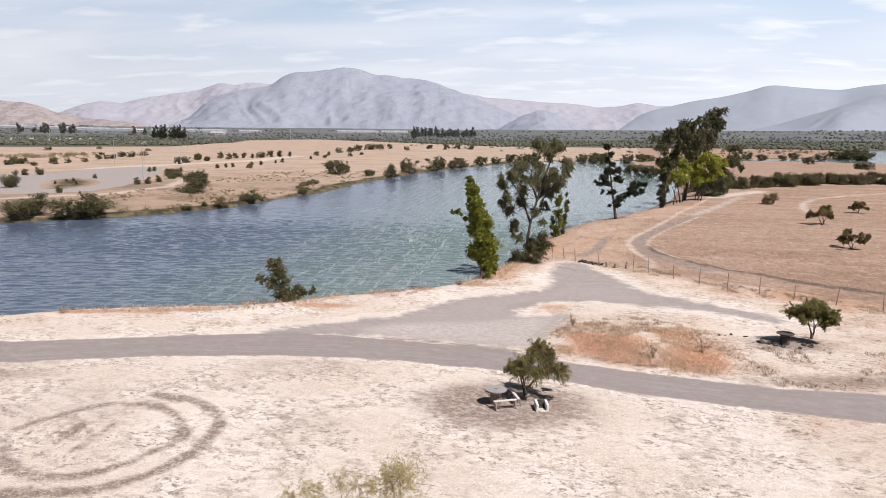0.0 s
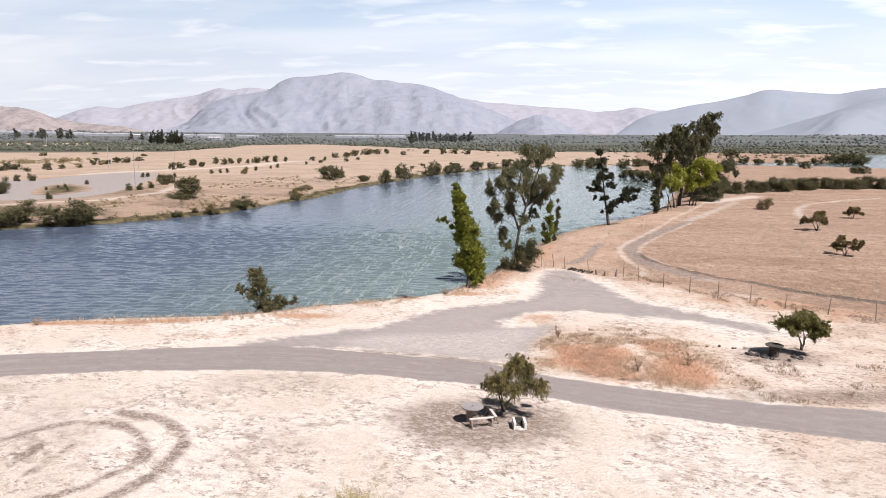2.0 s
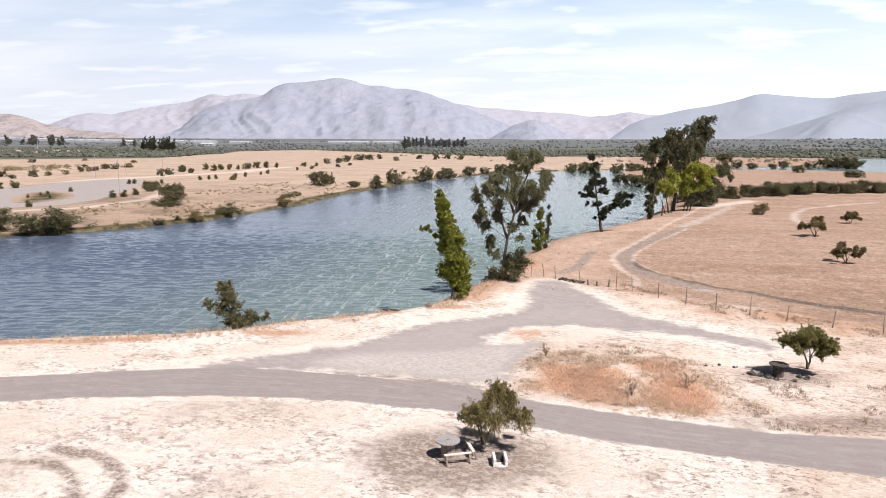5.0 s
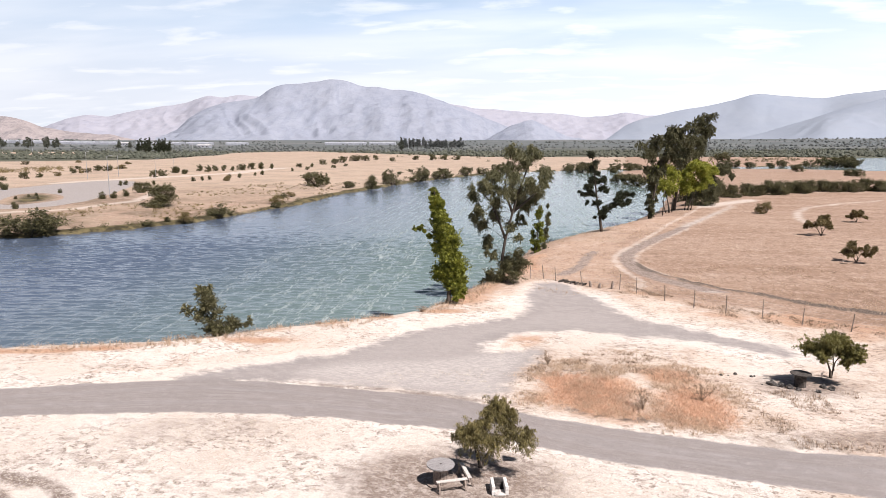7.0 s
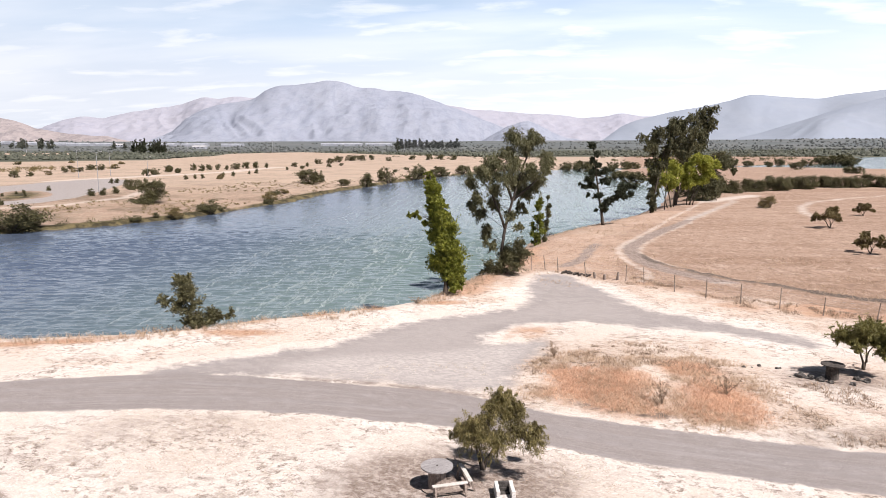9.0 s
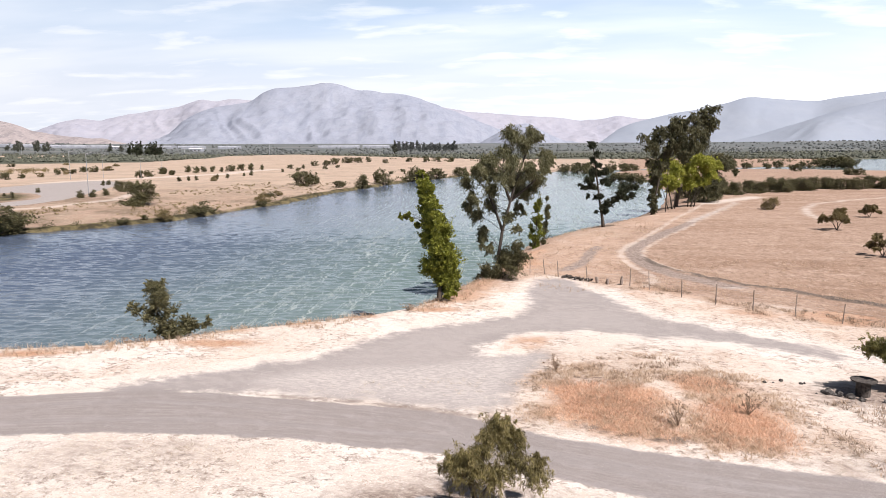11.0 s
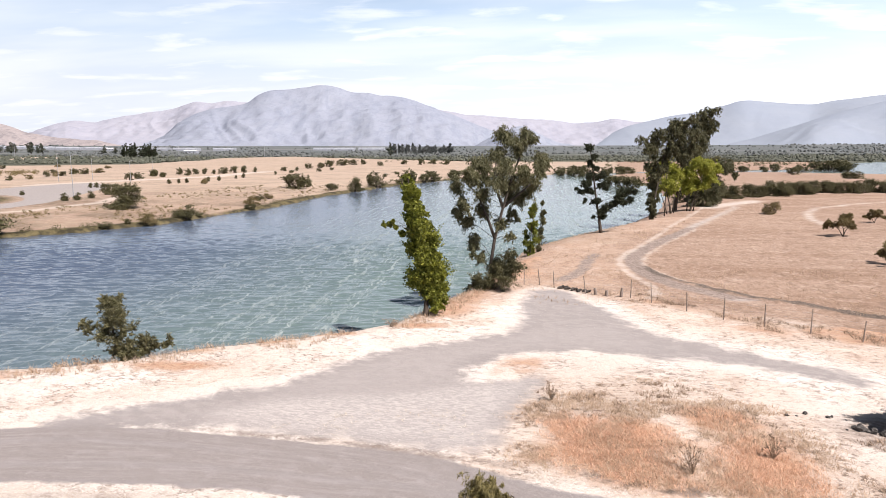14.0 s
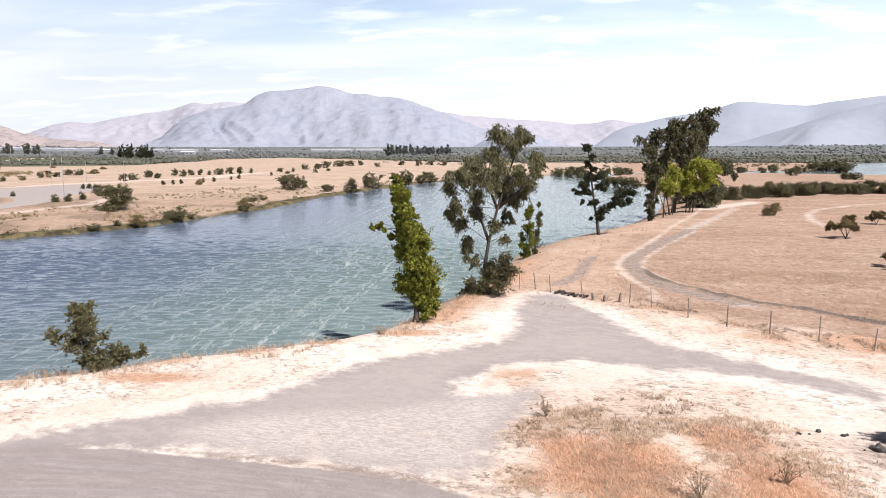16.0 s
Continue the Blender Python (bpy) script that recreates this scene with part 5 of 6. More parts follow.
greens = [bush("bush", "dusty dark-green bush on dry ground", SHRUB_LEAF, 0.0, 1.0, "dusty bushes", 101), bush("bush", "dusty dark-green bush on dry ground", SHRUB_LEAF, 0.1, 1.1, "dusty bushes", 102), bush("bush", "dusty olive bush on dry ground", SHRUB_LEAF, -0.1, 1.0, "dusty bushes", 103)]
browns = [bush("thorn_bush", "open brownish thorn bush on dry ground", THORN_LEAF, 0.0, 0.8, "thorn bushes", 104, (0.28, 0.11), 52), bush("thorn_bush", "open brownish thorn bush on dry ground", THORN_LEAF, 0.15, 0.85, "thorn bushes", 105, (0.28, 0.11), 52)]
youngs = [bush("young_tree", "small planted young tree beside the lot", SHRUB_LEAF, 0.0, 2.6, "planted young trees", 106, (0.3, 0.14), 40)]
FAR_KIND = {
    greens[0]: bush("bush", "dusty dark-green bush on the far shore", SHRUB_LEAF, 0.0, 1.0, "dusty bushes", 111, dense=0.4),
    greens[1]: bush("bush", "dusty dark-green bush on the far shore", SHRUB_LEAF, 0.1, 1.1, "dusty bushes", 112, dense=0.4),
    greens[2]: bush("bush", "dusty olive bush on the far shore", SHRUB_LEAF, -0.1, 1.0, "dusty bushes", 113, dense=0.4),
    browns[0]: bush("thorn_bush", "open brownish thorn bush on the far shore", THORN_LEAF, 0.0, 0.8, "thorn bushes", 114, dense=0.4),
    youngs[0]: bush("young_tree", "small planted young tree by the far track", SHRUB_LEAF, 0.0, 2.6, "planted young trees", 116, dense=0.4),
}
strew(greens, [(x, y, min(h * 0.8, 3.4)) for x, y, h in THICKET[3:]], (1.1, 1.5)), strew(greens, [(x + 3.0, y + 2.0, min(h * 0.7, 2.8)) for x, y, h in THICKET[::2]], (1.2, 1.6)), strew(greens, [(x - 1.0, y + 5.0, min(h * 0.75, 3.0)) for x, y, h in THICKET[1::2]], (1.2, 1.6))
strew(greens + browns[:1], SHORE, (1.3, 1.8)), strew(greens, EDGE[:2], (1.8, 2.0)), strew(greens, EDGE[2:], (1.2, 1.6))
strew(greens, LOT_BUSHES[:7], (0.9, 1.2)), strew(youngs, LOT_BUSHES[8:], (0.9, 1.2))
strew(greens + youngs, ROW_B, (0.9, 1.3)), strew(youngs, ROW_C[:8], (1.0, 1.3)), strew(greens, ROW_C[8:], (1.0, 1.5))
strew(greens + browns, HEDGE, (1.2, 1.9)), strew(greens, FAR_BANK, (1.2, 1.8))
used(greens, THICKET[:3]), used(browns, [(60.8, 136, 2.3), (-84, 262, 2.2)]), used(youngs, LOT_BUSHES[7:8])
used([FAR_KIND[k] for k in greens + browns[:1] + youngs], [(-131.6, 331.3, 3.3), (-122.5, 319, 2.4), (-44, 246, 3.0), (-176, 330, 2.6), (-108.3, 232, 1.7)])


def scrub_field(name, spots, mat, label, leaves=26, leaf=(0.42, 0.26)):
    """Far scrub too many to count: ragged tufts of large leaves in one mesh."""
    C, D, L = [], [], []
    for x, y, z, h in spots:
        d = rng.normal(size=(leaves, 3))
        d /= np.linalg.norm(d, axis=1, keepdims=True)
        d[:, 2] = np.abs(d[:, 2])
        k = rng.uniform(0.25, 1.0, (leaves, 1)) ** 0.5 * (1 + 0.3 * np.sin(5 * d[:, :1] + 7 * d[:, 1:2] + x))
        C.append(d * k * (0.72 * h, 0.72 * h, 0.78 * h) + (x, y, z - 0.04 * h))
        D.append(rng.normal(size=(leaves, 3)))
        L.append(np.full(leaves, h))
    C, D, L = np.concatenate(C), np.concatenate(D), np.concatenate(L)
    V, F = leaf_quads(C, D, L * leaf[0], L * leaf[1])
    ob = mesh(name, V, F, mat)
    return tagged(ob, label, "scrub", kind="stuff")


def spots_in(n, x0, x1, y0, y1, h0, h1, keep=None):
    x, y = rng.uniform(x0, x1, n), np.exp(rng.uniform(math.log(y0), math.log(y1), n))
    x = x * y / y1
    z = land_height(x, y)
    h = rng.uniform(h0, h1, n)
    ok = z > WATER_Z + 0.4
    if keep is not None:
        ok &= keep(x, y)
    return list(zip(x[ok], y[ok], z[ok], h[ok]))


def in_scrub(x, y, slack=0.0):
    return np.hypot(x, y) > scrub_edge(x, y) + slack


def scrub_domes(name, spots, mat, label):
    """Far tree clumps too many to count: ragged low domes in one mesh."""
    V, F = [], []
    ring_, rows = 8, ((0.0, 0.82), (0.38, 1.0), (0.78, 0.62))
    for x, y, z, h in spots:
        j, wide = len(V), h * rng.uniform(0.6, 1.0)
        for up_, out_ in rows:
            for k in range(ring_):
                q = 2 * math.pi * k / ring_ + up_
                r = wide * out_ * rng.uniform(0.65, 1.25)
                V.append((x + r * math.cos(q), y + r * math.sin(q), z + h * up_ * rng.uniform(0.75, 1.25) - 0.1))
        V.append((x, y, z + h * rng.uniform(0.85, 1.1)))
        for i in range(2):
            for k in range(ring_):
                a, b = j + i * ring_ + k, j + i * ring_ + (k + 1) % ring_
                F.append((a, b, b + ring_, a + ring_))
        F += [(j + 2 * ring_ + k, j + 2 * ring_ + (k + 1) % ring_, j + 3 * ring_) for k in range(ring_)]
    return tagged(mesh(name, V, F, mat), label, "scrub", kind="stuff")


scrub_domes("far_scrub", spots_in(5200, -900, 900, 680, 1250, 1.4, 3.6, lambda x, y: in_scrub(x, y, -15) & (value_noise(x, y, 70, 15) > -0.5)), FAR_LEAF, "distant green scrub and orchards on the plain, toned for haze")
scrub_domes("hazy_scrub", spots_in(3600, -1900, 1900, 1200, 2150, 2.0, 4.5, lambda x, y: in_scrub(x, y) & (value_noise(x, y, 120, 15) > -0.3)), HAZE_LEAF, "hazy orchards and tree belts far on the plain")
scrub_field("shore_scrub", spots_in(900, -500, 560, 400, 1000, 1.2, 3.6, lambda x, y: (value_noise(x, y, 60, 16) > 0.25) & (np.abs(np.hypot(x, y) - scrub_edge(x, y) + 110) < 130) | (x > 230)), SHRUB_LEAF, "scattered scrub on the far shore", 90, (0.2, 0.13))
scrub_field("meadow_scrub", spots_in(520, -430, -230, 330, 420, 1.0, 2.4, lambda x, y: value_noise(x, y, 45, 17) > -0.1), THORN_LEAF, "low band of dry scrub beyond the paved lot", 70, (0.2, 0.12))
scrub_field("weed_tufts", spots_in(5200, -150, 40, 100, 260, 0.25, 0.75, lambda x, y: (x < y * 0.1) & (polygon_distance(np.stack([x, y], 1), LAKE) > -34) & (polygon_distance(np.stack([x, y], 1), LAKE) < -2) & (value_noise(x, y, 11, 18) + 0.5 * value_noise(x, y, 3.5, 19) > 0.0)), THORN_LEAF, "dry brown weeds on the far shore", 22, (0.5, 0.16))
scrub_field("bank_scrub", [(x, y, z, h) for x, y, z, h in spots_in(9000, -260, 60, 100, 420, 0.4, 1.4, lambda x, y: (np.abs(polygon_distance(np.stack([x, y], 1), LAKE) + 1.3) < 1.2) & (value_noise(x, y, 9, 55) > -0.25))], SHRUB_LEAF, "low olive growth along the far lake bank", 60, (0.17, 0.11))


# ---- dry grass and small growth ----
def grass(name, spots, height, mat, label, blades=9, fan=0.5, wide=0.007, clump=0.05):
    """Tufts of bent blades, too many to count."""
    s = np.array(spots)
    n = len(s) * blades
    root = np.repeat(s, blades, 0) + np.concatenate([rng.normal(0, clump, (n, 2)), np.zeros((n, 1))], 1)
    h = height * rng.uniform(0.5, 1.2, n)
    d = rng.normal(size=(n, 2)) * fan
    tip = root + np.stack([d[:, 0] * h - 0.15 * h, d[:, 1] * h, h], 1)
    side = np.stack([-d[:, 1], d[:, 0], 0 * h], 1)
    side = side / (np.linalg.norm(side, axis=1, keepdims=True) + 1e-9) * wide
    V = np.stack([root - side, root + side, tip], 1).reshape(-1, 3)
    ob = mesh(name, V, np.arange(3 * n).reshape(-1, 3), mat)
    return tagged(ob, label, "grass", kind="stuff")


def scattered(n, x0, x1, y0, y1, rule):
    x, y = rng.uniform(x0, x1, n), rng.uniform(y0, y1, n)
    ok = rule(x, y, np.stack([x, y], 1))
    x, y = x[ok], y[ok]
    return np.stack([x, y, land_height(x, y) - 0.01], 1)


grass("mound_grass", scattered(30000, 3, 16, 30, 46, lambda x, y, p: np.max([polygon_distance(p, q) for q in STANDING], axis=0) + 0.5 * value_noise(x, y, 1.2, 33) > rng.uniform(-0.5, 0.7, len(x))), 0.12, OCHRE_STRAW, "ochre dry grass standing on the low mound", 5, 0.7, 0.010, 0.08)
grass("mound_tufts", scattered(3000, 3, 16, 33, 46, lambda x, y, p: (polygon_distance(p, TUFTED) > -0.3) & (value_noise(x, y, 0.8, 38) > -0.05)), 0.16, DEAD_STEM, "brown broken tufts along the crown of the mound", 9, 0.9, 0.014, 0.09)
grass("mound_straw", scattered(9000, 3, 17, 31, 46, lambda x, y, p: (polygon_distance(p, MOUND) > rng.uniform(-0.6, 0.4, len(x))) & (value_noise(x, y, 1.5, 39) > -0.1)), 0.14, STRAW, "pale flattened straw on the mound", 7, 1.0, 0.012, 0.09)
grass("brown_stubble", np.concatenate([scattered(1500, 15, 30, 30, 37.5, lambda x, y, p: (polygon_distance(p, ROAD) < -0.2) & (value_noise(x, y, 1.1, 42) > 0.1)), scattered(9000, 14, 40, 44, 66, lambda x, y, p: (np.abs(y - np.interp(x, [a for a, _ in FENCE] + [40], [b for _, b in FENCE] + [40]) - 1.0) < 2.6) & (value_noise(x, y, 1.2, 43) > 0.05))]), 0.2, DEAD_STEM, "brown broken stubble and dead tufts", 8, 0.8, 0.012, 0.08)
grass("shore_grass", scattered(14000, -34, 11, 41, 80, lambda x, y, p: (np.abs(-polygon_distance(p, LAKE) - 2.6) < 1.3 + value_noise(x, y, 5, 11)) & (value_noise(x, y, 5, 11) > 0.35 - 1.2 * (x > -1) - 0.9 * sum(np.exp(-((x - a) / u) ** 2 - ((y - b) / (v + 0.4)) ** 2) for a, b, u, v in BANK_PATCHES))), 0.34, STRAW, "ochre dry grass along the lake bank", 9, 0.45, 0.010, 0.07)
grass("fence_grass", scattered(9000, 8, 40, 46, 76, lambda x, y, p: (value_noise(x, y, 2.2, 34) + 0.5 * value_noise(x, y, 0.9, 35) > 0.1) & (y - np.interp(x, [a for a, _ in FENCE] + [40], [b for _, b in FENCE] + [40]) > -0.6) & (polygon_distance(p, TRACK, False) > 1.8)), 0.20, STRAW, "dry grass beyond the fence", 6)
grass("slope_grass", scattered(9000, 3, 42, 62, 126, lambda x, y, p: (value_noise(x, y, 3.0, 36) + 0.6 * value_noise(x, y, 1.1, 37) > 0.05) & (-polygon_distance(p, LAKE) > 1.5) & (-polygon_distance(p, LAKE) < 16) & (polygon_distance(p, TRACK, False) > 1.8)), 0.26, STRAW, "ochre dry grass on the slope above the lake", 7)
grass("trodden_straw", scattered(15000, -26, 24, 16, 36, lambda x, y, p: (polygon_distance(p, ROAD) < -0.3) & (value_noise(x, y, 1.7, 19) + 0.6 * value_noise(x, y, 5.5, 20) > 0.1)), 0.055, PALE_STRAW, "short bleached straw on trodden ground", 7, 1.5, 0.008, 0.08)
grass("brown_crumbs", scattered(11000, -27, 24, 16, 36, lambda x, y, p: (polygon_distance(p, ROAD) < -0.4) & (value_noise(x, y, 0.9, 25) + 0.8 * value_noise(x, y, 4.5, 26) > 0.35)), 0.04, DEAD_STEM, "crumbled brown stubble on trodden ground", 8, 1.2, 0.010, 0.07)
grass("bank_straw", scattered(3000, -34, 6, 38, 60, lambda x, y, p: (polygon_distance(p, ROAD) < -0.3) & (polygon_distance(p, PARKING) < -0.3) & (polygon_distance(p, LAKE) < -2) & (value_noise(x, y, 1.5, 27) > 0.0)), 0.07, PALE_STRAW, "short bleached straw between the road and the bank", 7, 1.4, 0.012, 0.09)


def pebbles():
    V, F = [], []
    n = 1500
    t = rng.uniform(0, 1, n)
    up_ = np.array(LIP)
    k = np.linspace(0, 1, len(up_))
    x = np.interp(t, k, up_[:, 0]) + rng.normal(0, 0.5, n)
    y = np.interp(t, k, up_[:, 1]) + np.abs(rng.normal(0, 1.5, n)) + 0.1
    x2, y2 = rng.uniform(7, 17, n), rng.uniform(53, 66, n)
    ok = polygon_distance(np.stack([x2, y2], 1), PARKING) > -1.2
    x, y = np.concatenate([x, x2[ok]]), np.concatenate([y, y2[ok]])
    z = land_height(x, y)
    for a, b, c in zip(x, y, z):
        s = rng.uniform(0.012, 0.03)
        j = len(V)
        V += [(a - s, b, c), (a + s * 0.9, b + s * 0.3, c), (a, b - s, c), (a + 0.1 * s, b + s, c), (a, b, c + s * 0.8)]
        F += [(j, j + 2, j + 4), (j + 2, j + 1, j + 4), (j + 1, j + 3, j + 4), (j + 3, j, j + 4)]
    tagged(mesh("loose_gravel", V, F, PEBBLE), "loose pale stones on the gravel", "gravel", kind="stuff")


pebbles()


def dead_weed(x, y, tall, wide, seed):
    ob = base("dead_weed", pose(x, y, height_at(x, y) - 0.02), "dry brown thistle standing in ochre grass", "weed", "dead weeds")
    r = np.random.default_rng(seed)
    stems, heads = [], []
    for _ in range(15):
        tip = (r.normal(0, wide), r.normal(0, wide), tall * r.uniform(0.5, 1))
        stems.append(limb((0, 0, 0), tip, 0.012, 0.004, 4, 0.05))
        heads.append((*tip, 0.07))
        heads.append((tip[0] * 0.6, tip[1] * 0.6, tip[2] * 0.55, 0.07))
    V, F = tubes(stems, 4)
    C, D = sprays(heads, 60, 8, 0.0, 1.4, 0.1, 0.4)
    W, G = leaf_quads(C, D, 0.07, 0.017)
    mesh("stem", V + [tuple(v) for v in W], F + (G + len(V)).tolist(), DEAD_STEM, ob)


for (x, y), tall, wide, seed in zip([(6.2, 41.6), (9.7, 34.8), (12.8, 35.8)], (0.7, 1.0, 0.9), (0.25, 0.35, 0.2), (1, 2, 3)):
    dead_weed(x, y, tall, wide, seed)
for x, y, tall in ((-18.2, 48.2, 0.5), (-17.4, 48.6, 0.5), (-16.8, 48.8, 0.6), (-30.0, 43.8, 0.6), (-1.6, 55.4, 0.5)):
    dead_weed(x, y, tall, 0.3, int(abs(x * 10)))


# ---- picnic place ----
def ring(bm, r, h, z, m=Matrix(), segments=40):
    bmesh.ops.create_cone(bm, cap_ends=True, segments=segments, radius1=r, radius2=r, depth=h, matrix=m @ Matrix.Translation((0, 0, z)))


def spool_table(x, y, turn, top_mat, label, drum_mat=WOOD):
    """A wooden cable reel stood on end: two plank discs on a drum of staves."""
    ob = base("spool_table", pose(x, y, height_at(x, y), 0, 0, turn), label, "table", "cable-reel tables")
    for name, z, mat in (("foot_plank", 0.03, WOOD), ("plank", 0.745, top_mat)):
        n = 7
        for i in range(n):
            bm = bmesh.new()
            w_ = 1.02 / n
            c = -0.51 + w_ * (i + 0.5)
            rim = []
            for side_ in (-1, 1):
                for k in range(5):
                    u = c - w_ / 2 + w_ * k / 4 if side_ < 0 else c + w_ / 2 - w_ * k / 4
                    u = c + (u - c) * 0.988
                    rim.append((u, side_ * math.sqrt(max(0.0, 0.5125 ** 2 - u * u))))
            lo = [bm.verts.new((a, b, z - 0.022)) for a, b in rim]
            hi = [bm.verts.new((a, b, z + 0.022)) for a, b in rim]
            bm.faces.new(hi), bm.faces.new(lo[::-1])
            for k in range(len(rim)):
                q = (k + 1) % len(rim)
                bm.faces.new((lo[k], lo[q], hi[q], hi[k]))
            bmesh.ops.recalc_face_normals(bm, faces=bm.faces)
            part(name, bm, mat, ob)
    for k in range(14):
        a = 2 * math.pi * k / 14
        bm = bmesh.new()
        box(bm, (0.035, 0.112, 0.67), pose(0.26 * math.cos(a), 0.26 * math.sin(a), 0.387, 0, 0, math.degrees(a)), 0.006)
        part("stave", bm, drum_mat, ob)
    # solid dark disc that paints in the shade of the spindle hole
    bm = bmesh.new()
    ring(bm, 0.035, 0.012, 0.772, segments=16)
    part("hub_hole_disc", bm, DARK_WOOD, ob, "dark disc standing in for the shaded spindle hole")
    return ob


def bench(a, b, label, turn_legs=0.0):
    """A plank on two splayed trestle legs from a to b."""
    a, b = Vector(a), Vector(b)
    mid, ln = (a + b) / 2, (b - a).length
    ob = base("bench", Matrix.Translation((mid.x, mid.y, height_at(mid.x, mid.y))) @ Matrix.Rotation(math.atan2(b.y - a.y, b.x - a.x), 4, "Z"), label, "bench", "picnic benches")
    bm = bmesh.new()
    box(bm, (ln, 0.14, 0.045), pose(0, 0, 0.40), 0.008)
    part("seat", bm, PALE_WOOD, ob, "sun-bleached plank")
    for s in (-1, 1):
        for q in (-1, 1):
            bm = bmesh.new()
            box(bm, (0.06, 0.07, 0.42), pose(s * ln * 0.42, q * 0.10, 0.185, q * 17, 0, 0), 0.006)
            part("leg", bm, WOOD, ob)
    bm = bmesh.new()
    box(bm, (ln * 0.82, 0.05, 0.06), pose(0, 0, 0.17), 0.005)
    part("stretcher", bm, WOOD, ob)
    return ob


spool_table(0.36, 27.62, 25, GREY_TOP, "weathered grey wooden cable-reel table on bare dirt")
bench((0.22, 26.92), (1.32, 27.22), "bleached plank bench beside the cable-reel table")
bench((1.42, 27.28), (1.12, 28.5), "bleached plank bench beside the cable-reel table")


def grill(x, y, turn):
    """A low open hearth of limewashed concrete blocks."""
    ob = base("barbecue_grill", pose(x, y, height_at(x, y), 0, 0, turn), "limewashed concrete-block barbecue with a sooty hearth", "barbecue")
    for s in (-1, 1):
        for level in range(2):
            for k in range(2):
                bm = bmesh.new()
                box(bm, (0.12, 0.345, 0.165), pose(s * 0.235 + rng.normal(0, 0.006), -0.18 + 0.36 * k, 0.085 + 0.175 * level, 0, 0, rng.normal(0, 1.2)), 0.012)
                part("block", bm, BLOCK, ob)
    for level in range(2):
        bm = bmesh.new()
        box(bm, (0.34, 0.12, 0.165), pose(0, 0.295, 0.085 + 0.175 * level), 0.012)
        part("block", bm, SOOT, ob, "soot-blackened block")
    bm = bmesh.new()
    box(bm, (0.38, 0.40, 0.07), pose(0, -0.22, 0.035), 0.012)
    part("hearth_slab", bm, PEBBLE, ob)
    bm = bmesh.new()
    box(bm, (0.38, 0.24, 0.05), pose(0, 0.13, 0.03), 0.01)
    part("ash_bed", bm, SOOT, ob)


grill(2.46, 27.1, 3)
# coloured near-black in place of the acacia's shade
spool_table(18.7, 38.2, 10, DARK_WOOD, "weathered cable-reel table under a tree, coloured dark for its shade", DARK_WOOD)


def rock(x, y, s, seed, label="rough dark stone on dry grass", mat=ROCK):
    bm = bmesh.new()
    bmesh.ops.create_icosphere(bm, subdivisions=2, radius=1)
    r = np.random.default_rng(seed)
    o = r.uniform(0, 50, 3)
    for v in bm.verts:
        k = 1 + 0.75 * noise.noise(Vector(v.co) * 2.1 + Vector(o))
        v.co = Vector((v.co.x * k, v.co.y * k * r.uniform(0.85, 0.9), v.co.z * k * 0.7)) * s
    me = bpy.data.meshes.new("rock")
    bm.to_mesh(me)
    bm.free()
    me.materials.append(mat)
    ob = new("rock", me)
    ob.matrix_basis = pose(x, y, height_at(x, y) + 0.3 * s, 0, 0, r.uniform(0, 360))
    tagged(ob, label, "rock", "dark stones")


for k, (x, y) in enumerate([(15.7, 39.9), (16.2, 40.2), (16.9, 39.8), (17.1, 39.9), (16.9, 38.5), (17.3, 38.7), (15.3, 39.9)] + [(17.75, 38.3), (18.1, 38.05), (18.4, 37.7), (19.9, 38.2), (17.4, 38.5), (19.3, 37.5), (20.2, 37.9)]):
    rock(x, y, 0.05 + 0.02 * ((k * 7) % 4) if k < 7 else 0.14 + 0.04 * (k % 3), k)


# ---- fence ----
def fence():
    ob = base("fence", pose(0, 0, 0), "leaning wooden posts of an old wire fence", "fence")
    rows = FENCE + [(28.2, 50.2), (30.8, 48.4), (33.6, 46.6), (36.5, 44.8), (39.5, 43)]
    tops = []
    for k, (x, y) in enumerate(rows):
        z = height_at(x, y)
        lean = rng.normal(0, 0.07, 2)
        h = rng.uniform(1.25, 1.5)
        r = rng.uniform(0.032, 0.048)
        line = [(x + lean[0] * s * h, y + lean[1] * s * h, z - 0.1 + s * (h + 0.1), r * (1 - 0.25 * s)) for s in (0, 0.35, 0.7, 1)]
        V, F = tubes([line], 7)
        mesh("post", V, F, WOOD, ob)
        tops.append((x, y, z, lean, h))
    for frac in (0.35, 0.6, 0.85):
        for a, b in zip(tops, tops[1:]):
            p = [(t_[0] + t_[3][0] * frac * t_[4], t_[1] + t_[3][1] * frac * t_[4], t_[2] + frac * t_[4]) for t_ in (a, b)]
            V, F = tubes([[(*p[0], 0.003), ((p[0][0] + p[1][0]) / 2, (p[0][1] + p[1][1]) / 2, (p[0][2] + p[1][2]) / 2 - 0.04, 0.003), (*p[1], 0.003)]], 4)
            mesh("wire", V, F, STEEL, ob)


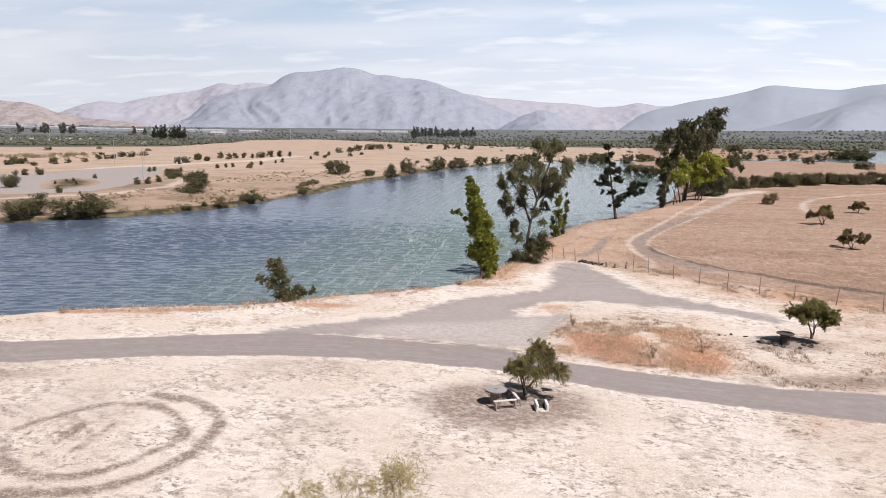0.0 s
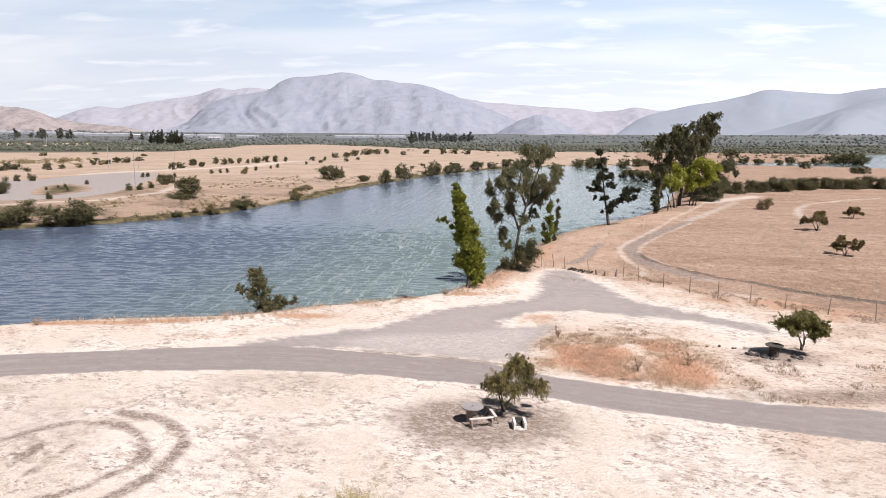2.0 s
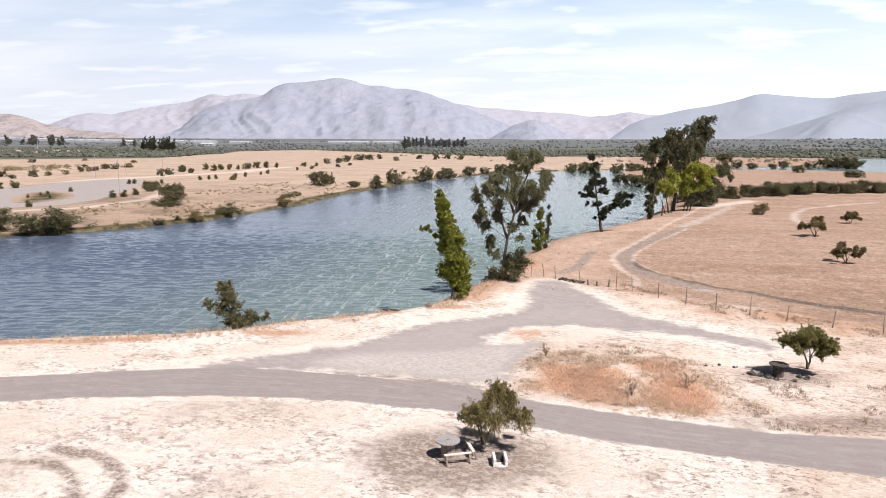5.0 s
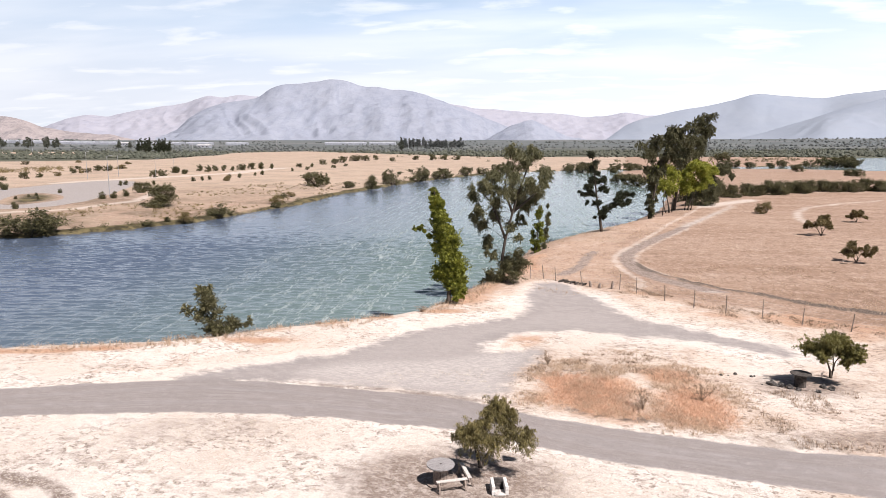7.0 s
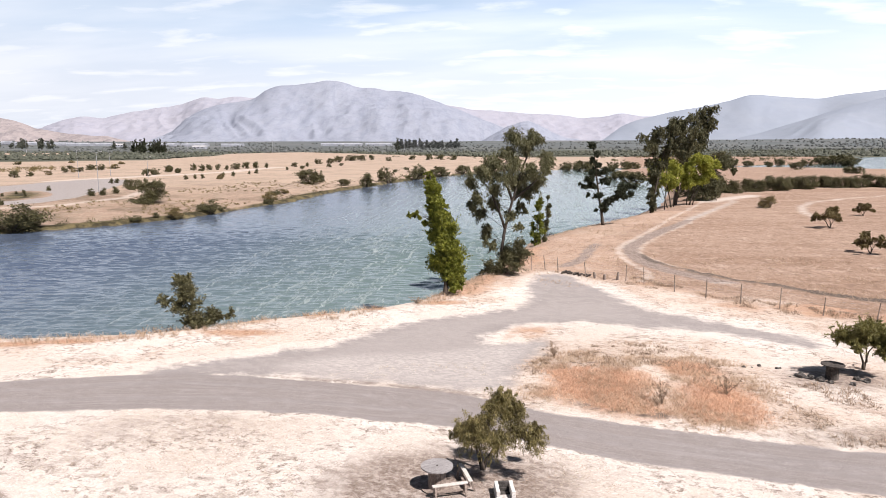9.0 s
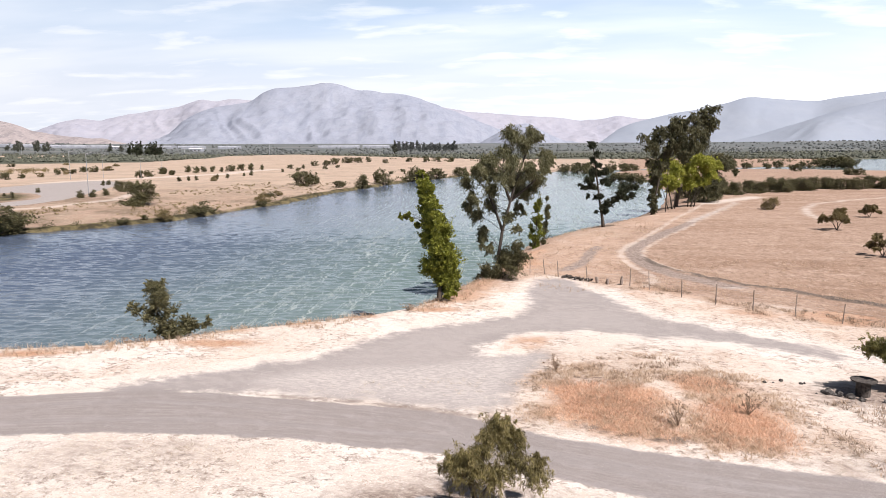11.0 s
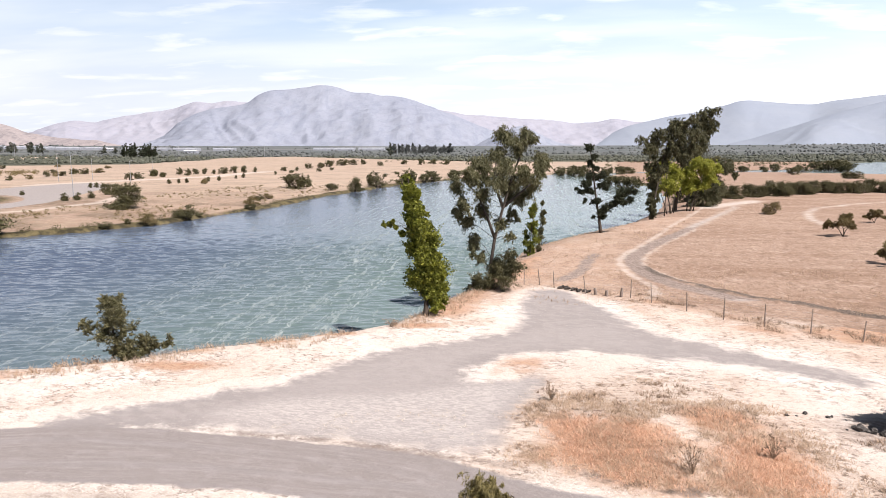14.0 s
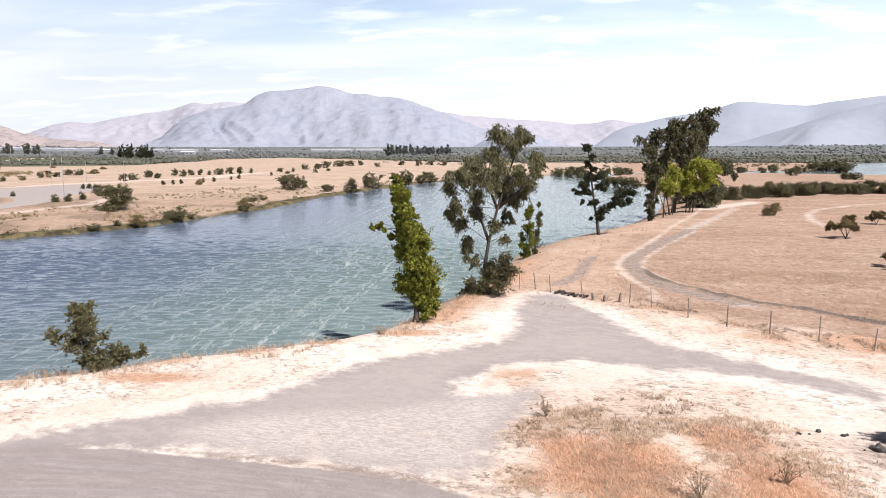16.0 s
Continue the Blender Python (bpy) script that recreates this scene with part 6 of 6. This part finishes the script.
fence()
for k, (x, y) in enumerate([(13.4, 65.6), (14.1, 65), (15.1, 64.6)]):
    z = height_at(x, y)
    lean = (-0.10, -0.02, 0.05)[k]
    V, F = tubes([[(0, 0, -0.1, 0.13), (lean * 0.3, 0, 0.2, 0.125), (lean * 0.8, 0, 0.42, 0.11), (lean, 0.02, (0.52, 0.46, 0.7)[k], 0.07)]], 9)
    stump = mesh("stump_post", V, F, WOOD, None)
    stump.matrix_basis = pose(x, y, z)
    tagged(stump, "thick weathered broken post beside the gravel", "post", "broken posts")
# crooked logs added to stand in for a low dark heap
for k in range(8):
    x, y = 11.1 + 0.25 * k + rng.normal(0, 0.12), 67.7 - 0.21 * k + rng.normal(0, 0.15)
    ln = rng.uniform(0.15, 0.36)
    V, F = tubes([limb((-ln, 0, 0.06), (ln * 0.2, 0.1, 0.14), 0.09, 0.11, 4, 0.1, 0.10) + limb((ln * 0.3, 0.1, 0.15), (ln, 0, rng.uniform(0.05, 0.38)), 0.10, 0.05, 3, 0.1, 0.12)], 8)
    log = mesh("log", V, F, DARK_WOOD, None)
    log.matrix_basis = pose(x, y, height_at(x, y), 0, 0, rng.uniform(-80, 60))
    tagged(log, "dark crooked log standing in for a low dark heap by the fence", "log", "charred logs")


# ---- the far side: lamp posts, pylons, trees, sheds ----
def lamp_post(x, y, h):
    ob = base("lamp_post", pose(x, y, height_at(x, y)), "tall thin steel lamp post beside the paved lot", "lamp post", "lamp posts")
    V, F = tubes([[(0, 0, -0.2, 0.10), (0, 0, h * 0.5, 0.075), (0, 0, h, 0.055)]], 8)
    mesh("pole", V, F, STEEL, ob)
    V, F = tubes([[(0, 0, h - 0.1, 0.06), (0.9, 0, h + 0.15, 0.05)]], 6)
    arm = mesh("arm", V, F, STEEL, ob)
    bm = bmesh.new()
    box(bm, (0.62, 0.24, 0.12), pose(1.15, 0, h + 0.15), 0.04)
    part("lamp_head", bm, STEEL, arm, "flat grey lamp head")


for x, y, h in [(-87.6, 179.5, 10.4), (-142.7, 272.4, 10.7), (-140.2, 292.7, 9.3), (-115.1, 271.2, 8), (-140.9, 352.7, 6.6)]:
    lamp_post(x, y, h)


def utility_pole(x, y, h):
    ob = base("utility_pole", pose(x, y, height_at(x, y)), "pale concrete power pole on the plain", "power pole", "power poles")
    V, F = tubes([[(0, 0, -0.3, 0.35), (0, 0, h, 0.2)]], 6)
    mesh("pole", V, F, STEEL, ob)
    for z in (0.86, 0.94):
        V, F = tubes([[(-2.2, 0, h * z, 0.15), (2.2, 0, h * z, 0.15)]], 4)
        arm = mesh("crossarm", V, F, SHEET, ob)
        for u in (-2.0, -0.8, 0.8, 2.0):
            V, F = tubes([[(u, 0, h * z + 0.1, 0.07), (u, 0, h * z + 0.4, 0.1)]], 5)
            mesh("insulator", V, F, SHEET, arm)


for x, y, h in ((-701, 1150, 26), (-315, 1244, 24), (-500, 1330, 20), (-82, 1300, 22)):
    utility_pole(x, y, h)


def far_tree(x, y, h, wide, mat, label, kind="tall_tree"):
    ob = base(kind, pose(x, y, height_at(x, y)), label, "tree", "far tall trees")
    V, F = tubes([[(0, 0, -0.3, 0.035 * h), (0, 0, h * 0.5, 0.02 * h), (0, 0, h * 0.95, 0.005 * h)]], 6)
    mesh("trunk", V, F, DARK_BARK, ob)
    cl = [(rng.normal(0, wide * 0.25), rng.normal(0, wide * 0.25), h * (0.22 + 0.7 * k / 9), wide * (0.62 - 0.4 * k / 9)) for k in range(10)]
    C, D = sprays(cl, 3, 8, 0.1, 1.0, 0.14, 0.4)
    V, F = leaf_quads(C, D, 0.10 * h, 0.05 * h)
    mesh("crown", V, F, mat, ob)


for k in range(22):
    far_tree(-531 + 2.4 * k + rng.normal(0, 1.0), 1175 + rng.normal(0, 12), rng.uniform(15, 27), 4.6, CYPRESS_LEAF, "tall dark conifer in a far windbreak")
for bearing, tall in ((-0.650, 14), (-0.640, 22), (-0.632, 13), (-0.621, 15), (-0.600, 20), (-0.594, 24), (-0.588, 21), (-0.575, 24), (-0.570, 22), (-0.565, 24), (-0.560, 18), (-0.462, 17), (-0.452, 15)):
    far_tree((bearing - 0.01) * 1480 + rng.normal(0, 2), 1480 + rng.normal(0, 15), tall, 6.5, FAR_LEAF, "far dark tree on the plain")
far_tree(-95, 1290, 26, 6.0, FAR_LEAF, "single tall dark tree on the plain")
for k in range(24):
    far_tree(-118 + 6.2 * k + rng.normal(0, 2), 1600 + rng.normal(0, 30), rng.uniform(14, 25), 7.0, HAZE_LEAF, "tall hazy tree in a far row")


def greenhouse(x, y, ln, wide, h, bays):
    """A long white plastic-covered tunnel house."""
    ob = base("greenhouse", pose(x, y, height_at(x, y)), "long white sheeted greenhouse far on the plain", "greenhouse", "greenhouses")
    V, F = [], []
    n = 7
    for b in range(bays):
        j0 = len(V)
        for end in (0, 1):
            for k in range(n + 1):
                a = math.pi * k / n
                V.append((-ln / 2 + ln * end, wide * (b - bays / 2) - wide / 2 * math.cos(a) + wide / 2, h * 0.55 + h * 0.45 * math.sin(a)))
        for k in range(n):
            F.append((j0 + k, j0 + k + 1, j0 + n + 2 + k, j0 + n + 1 + k))
        for end in (0, 1):
            F.append(tuple(j0 + end * (n + 1) + k for k in range(n + 1)))
    mesh("roof", V, F, SHEET, ob)
    bm = bmesh.new()
    box(bm, (ln, wide * bays, h * 0.56), pose(0, 0, h * 0.28 - 0.3), 0)
    part("wall", bm, SHEET, ob)


for x, y, ln in ((-1172, 1750, 120), (-1060, 1755, 80), (-985, 1750, 50), (-925, 1745, 60), (-870, 1760, 40), (-745, 1765, 110), (-650, 1780, 60), (-560, 1800, 50), (-290, 1890, 110), (-190, 1895, 70), (-100, 1900, 70)):
    greenhouse(x, y, ln, 9.0, 7.5, 4)


def shed(x, y, ln, wide, h):
    ob = base("farm_shed", pose(x, y, height_at(x, y), 0, 0, rng.uniform(-15, 15)), "small pale farm building with a tin roof", "building", "farm buildings")
    bm = bmesh.new()
    box(bm, (ln, wide, h), pose(0, 0, h / 2 - 0.2), 0)
    part("wall", bm, SHEET, ob)
    V = [(-ln / 2 - 0.4, -wide / 2 - 0.4, h - 0.2), (ln / 2 + 0.4, -wide / 2 - 0.4, h - 0.2), (ln / 2 + 0.4, 0, h * 1.4), (-ln / 2 - 0.4, 0, h * 1.4), (-ln / 2 - 0.4, wide / 2 + 0.4, h - 0.2), (ln / 2 + 0.4, wide / 2 + 0.4, h - 0.2)]
    mesh("roof", V, [(0, 1, 2, 3), (3, 2, 5, 4), (0, 3, 4), (1, 5, 2)], ROOF, ob)
    for k in range(3):
        bm = bmesh.new()
        box(bm, (ln * 0.12, 0.1, h * 0.35), pose(-ln * 0.3 + ln * 0.3 * k, -wide / 2 - 0.03, h * 0.5), 0)
        part("window", bm, SOOT, ob)


for x, y, s in ((-806, 1700, 24), (-560, 1560, 30)):
    shed(x, y, s, s * 0.5, 5.5)
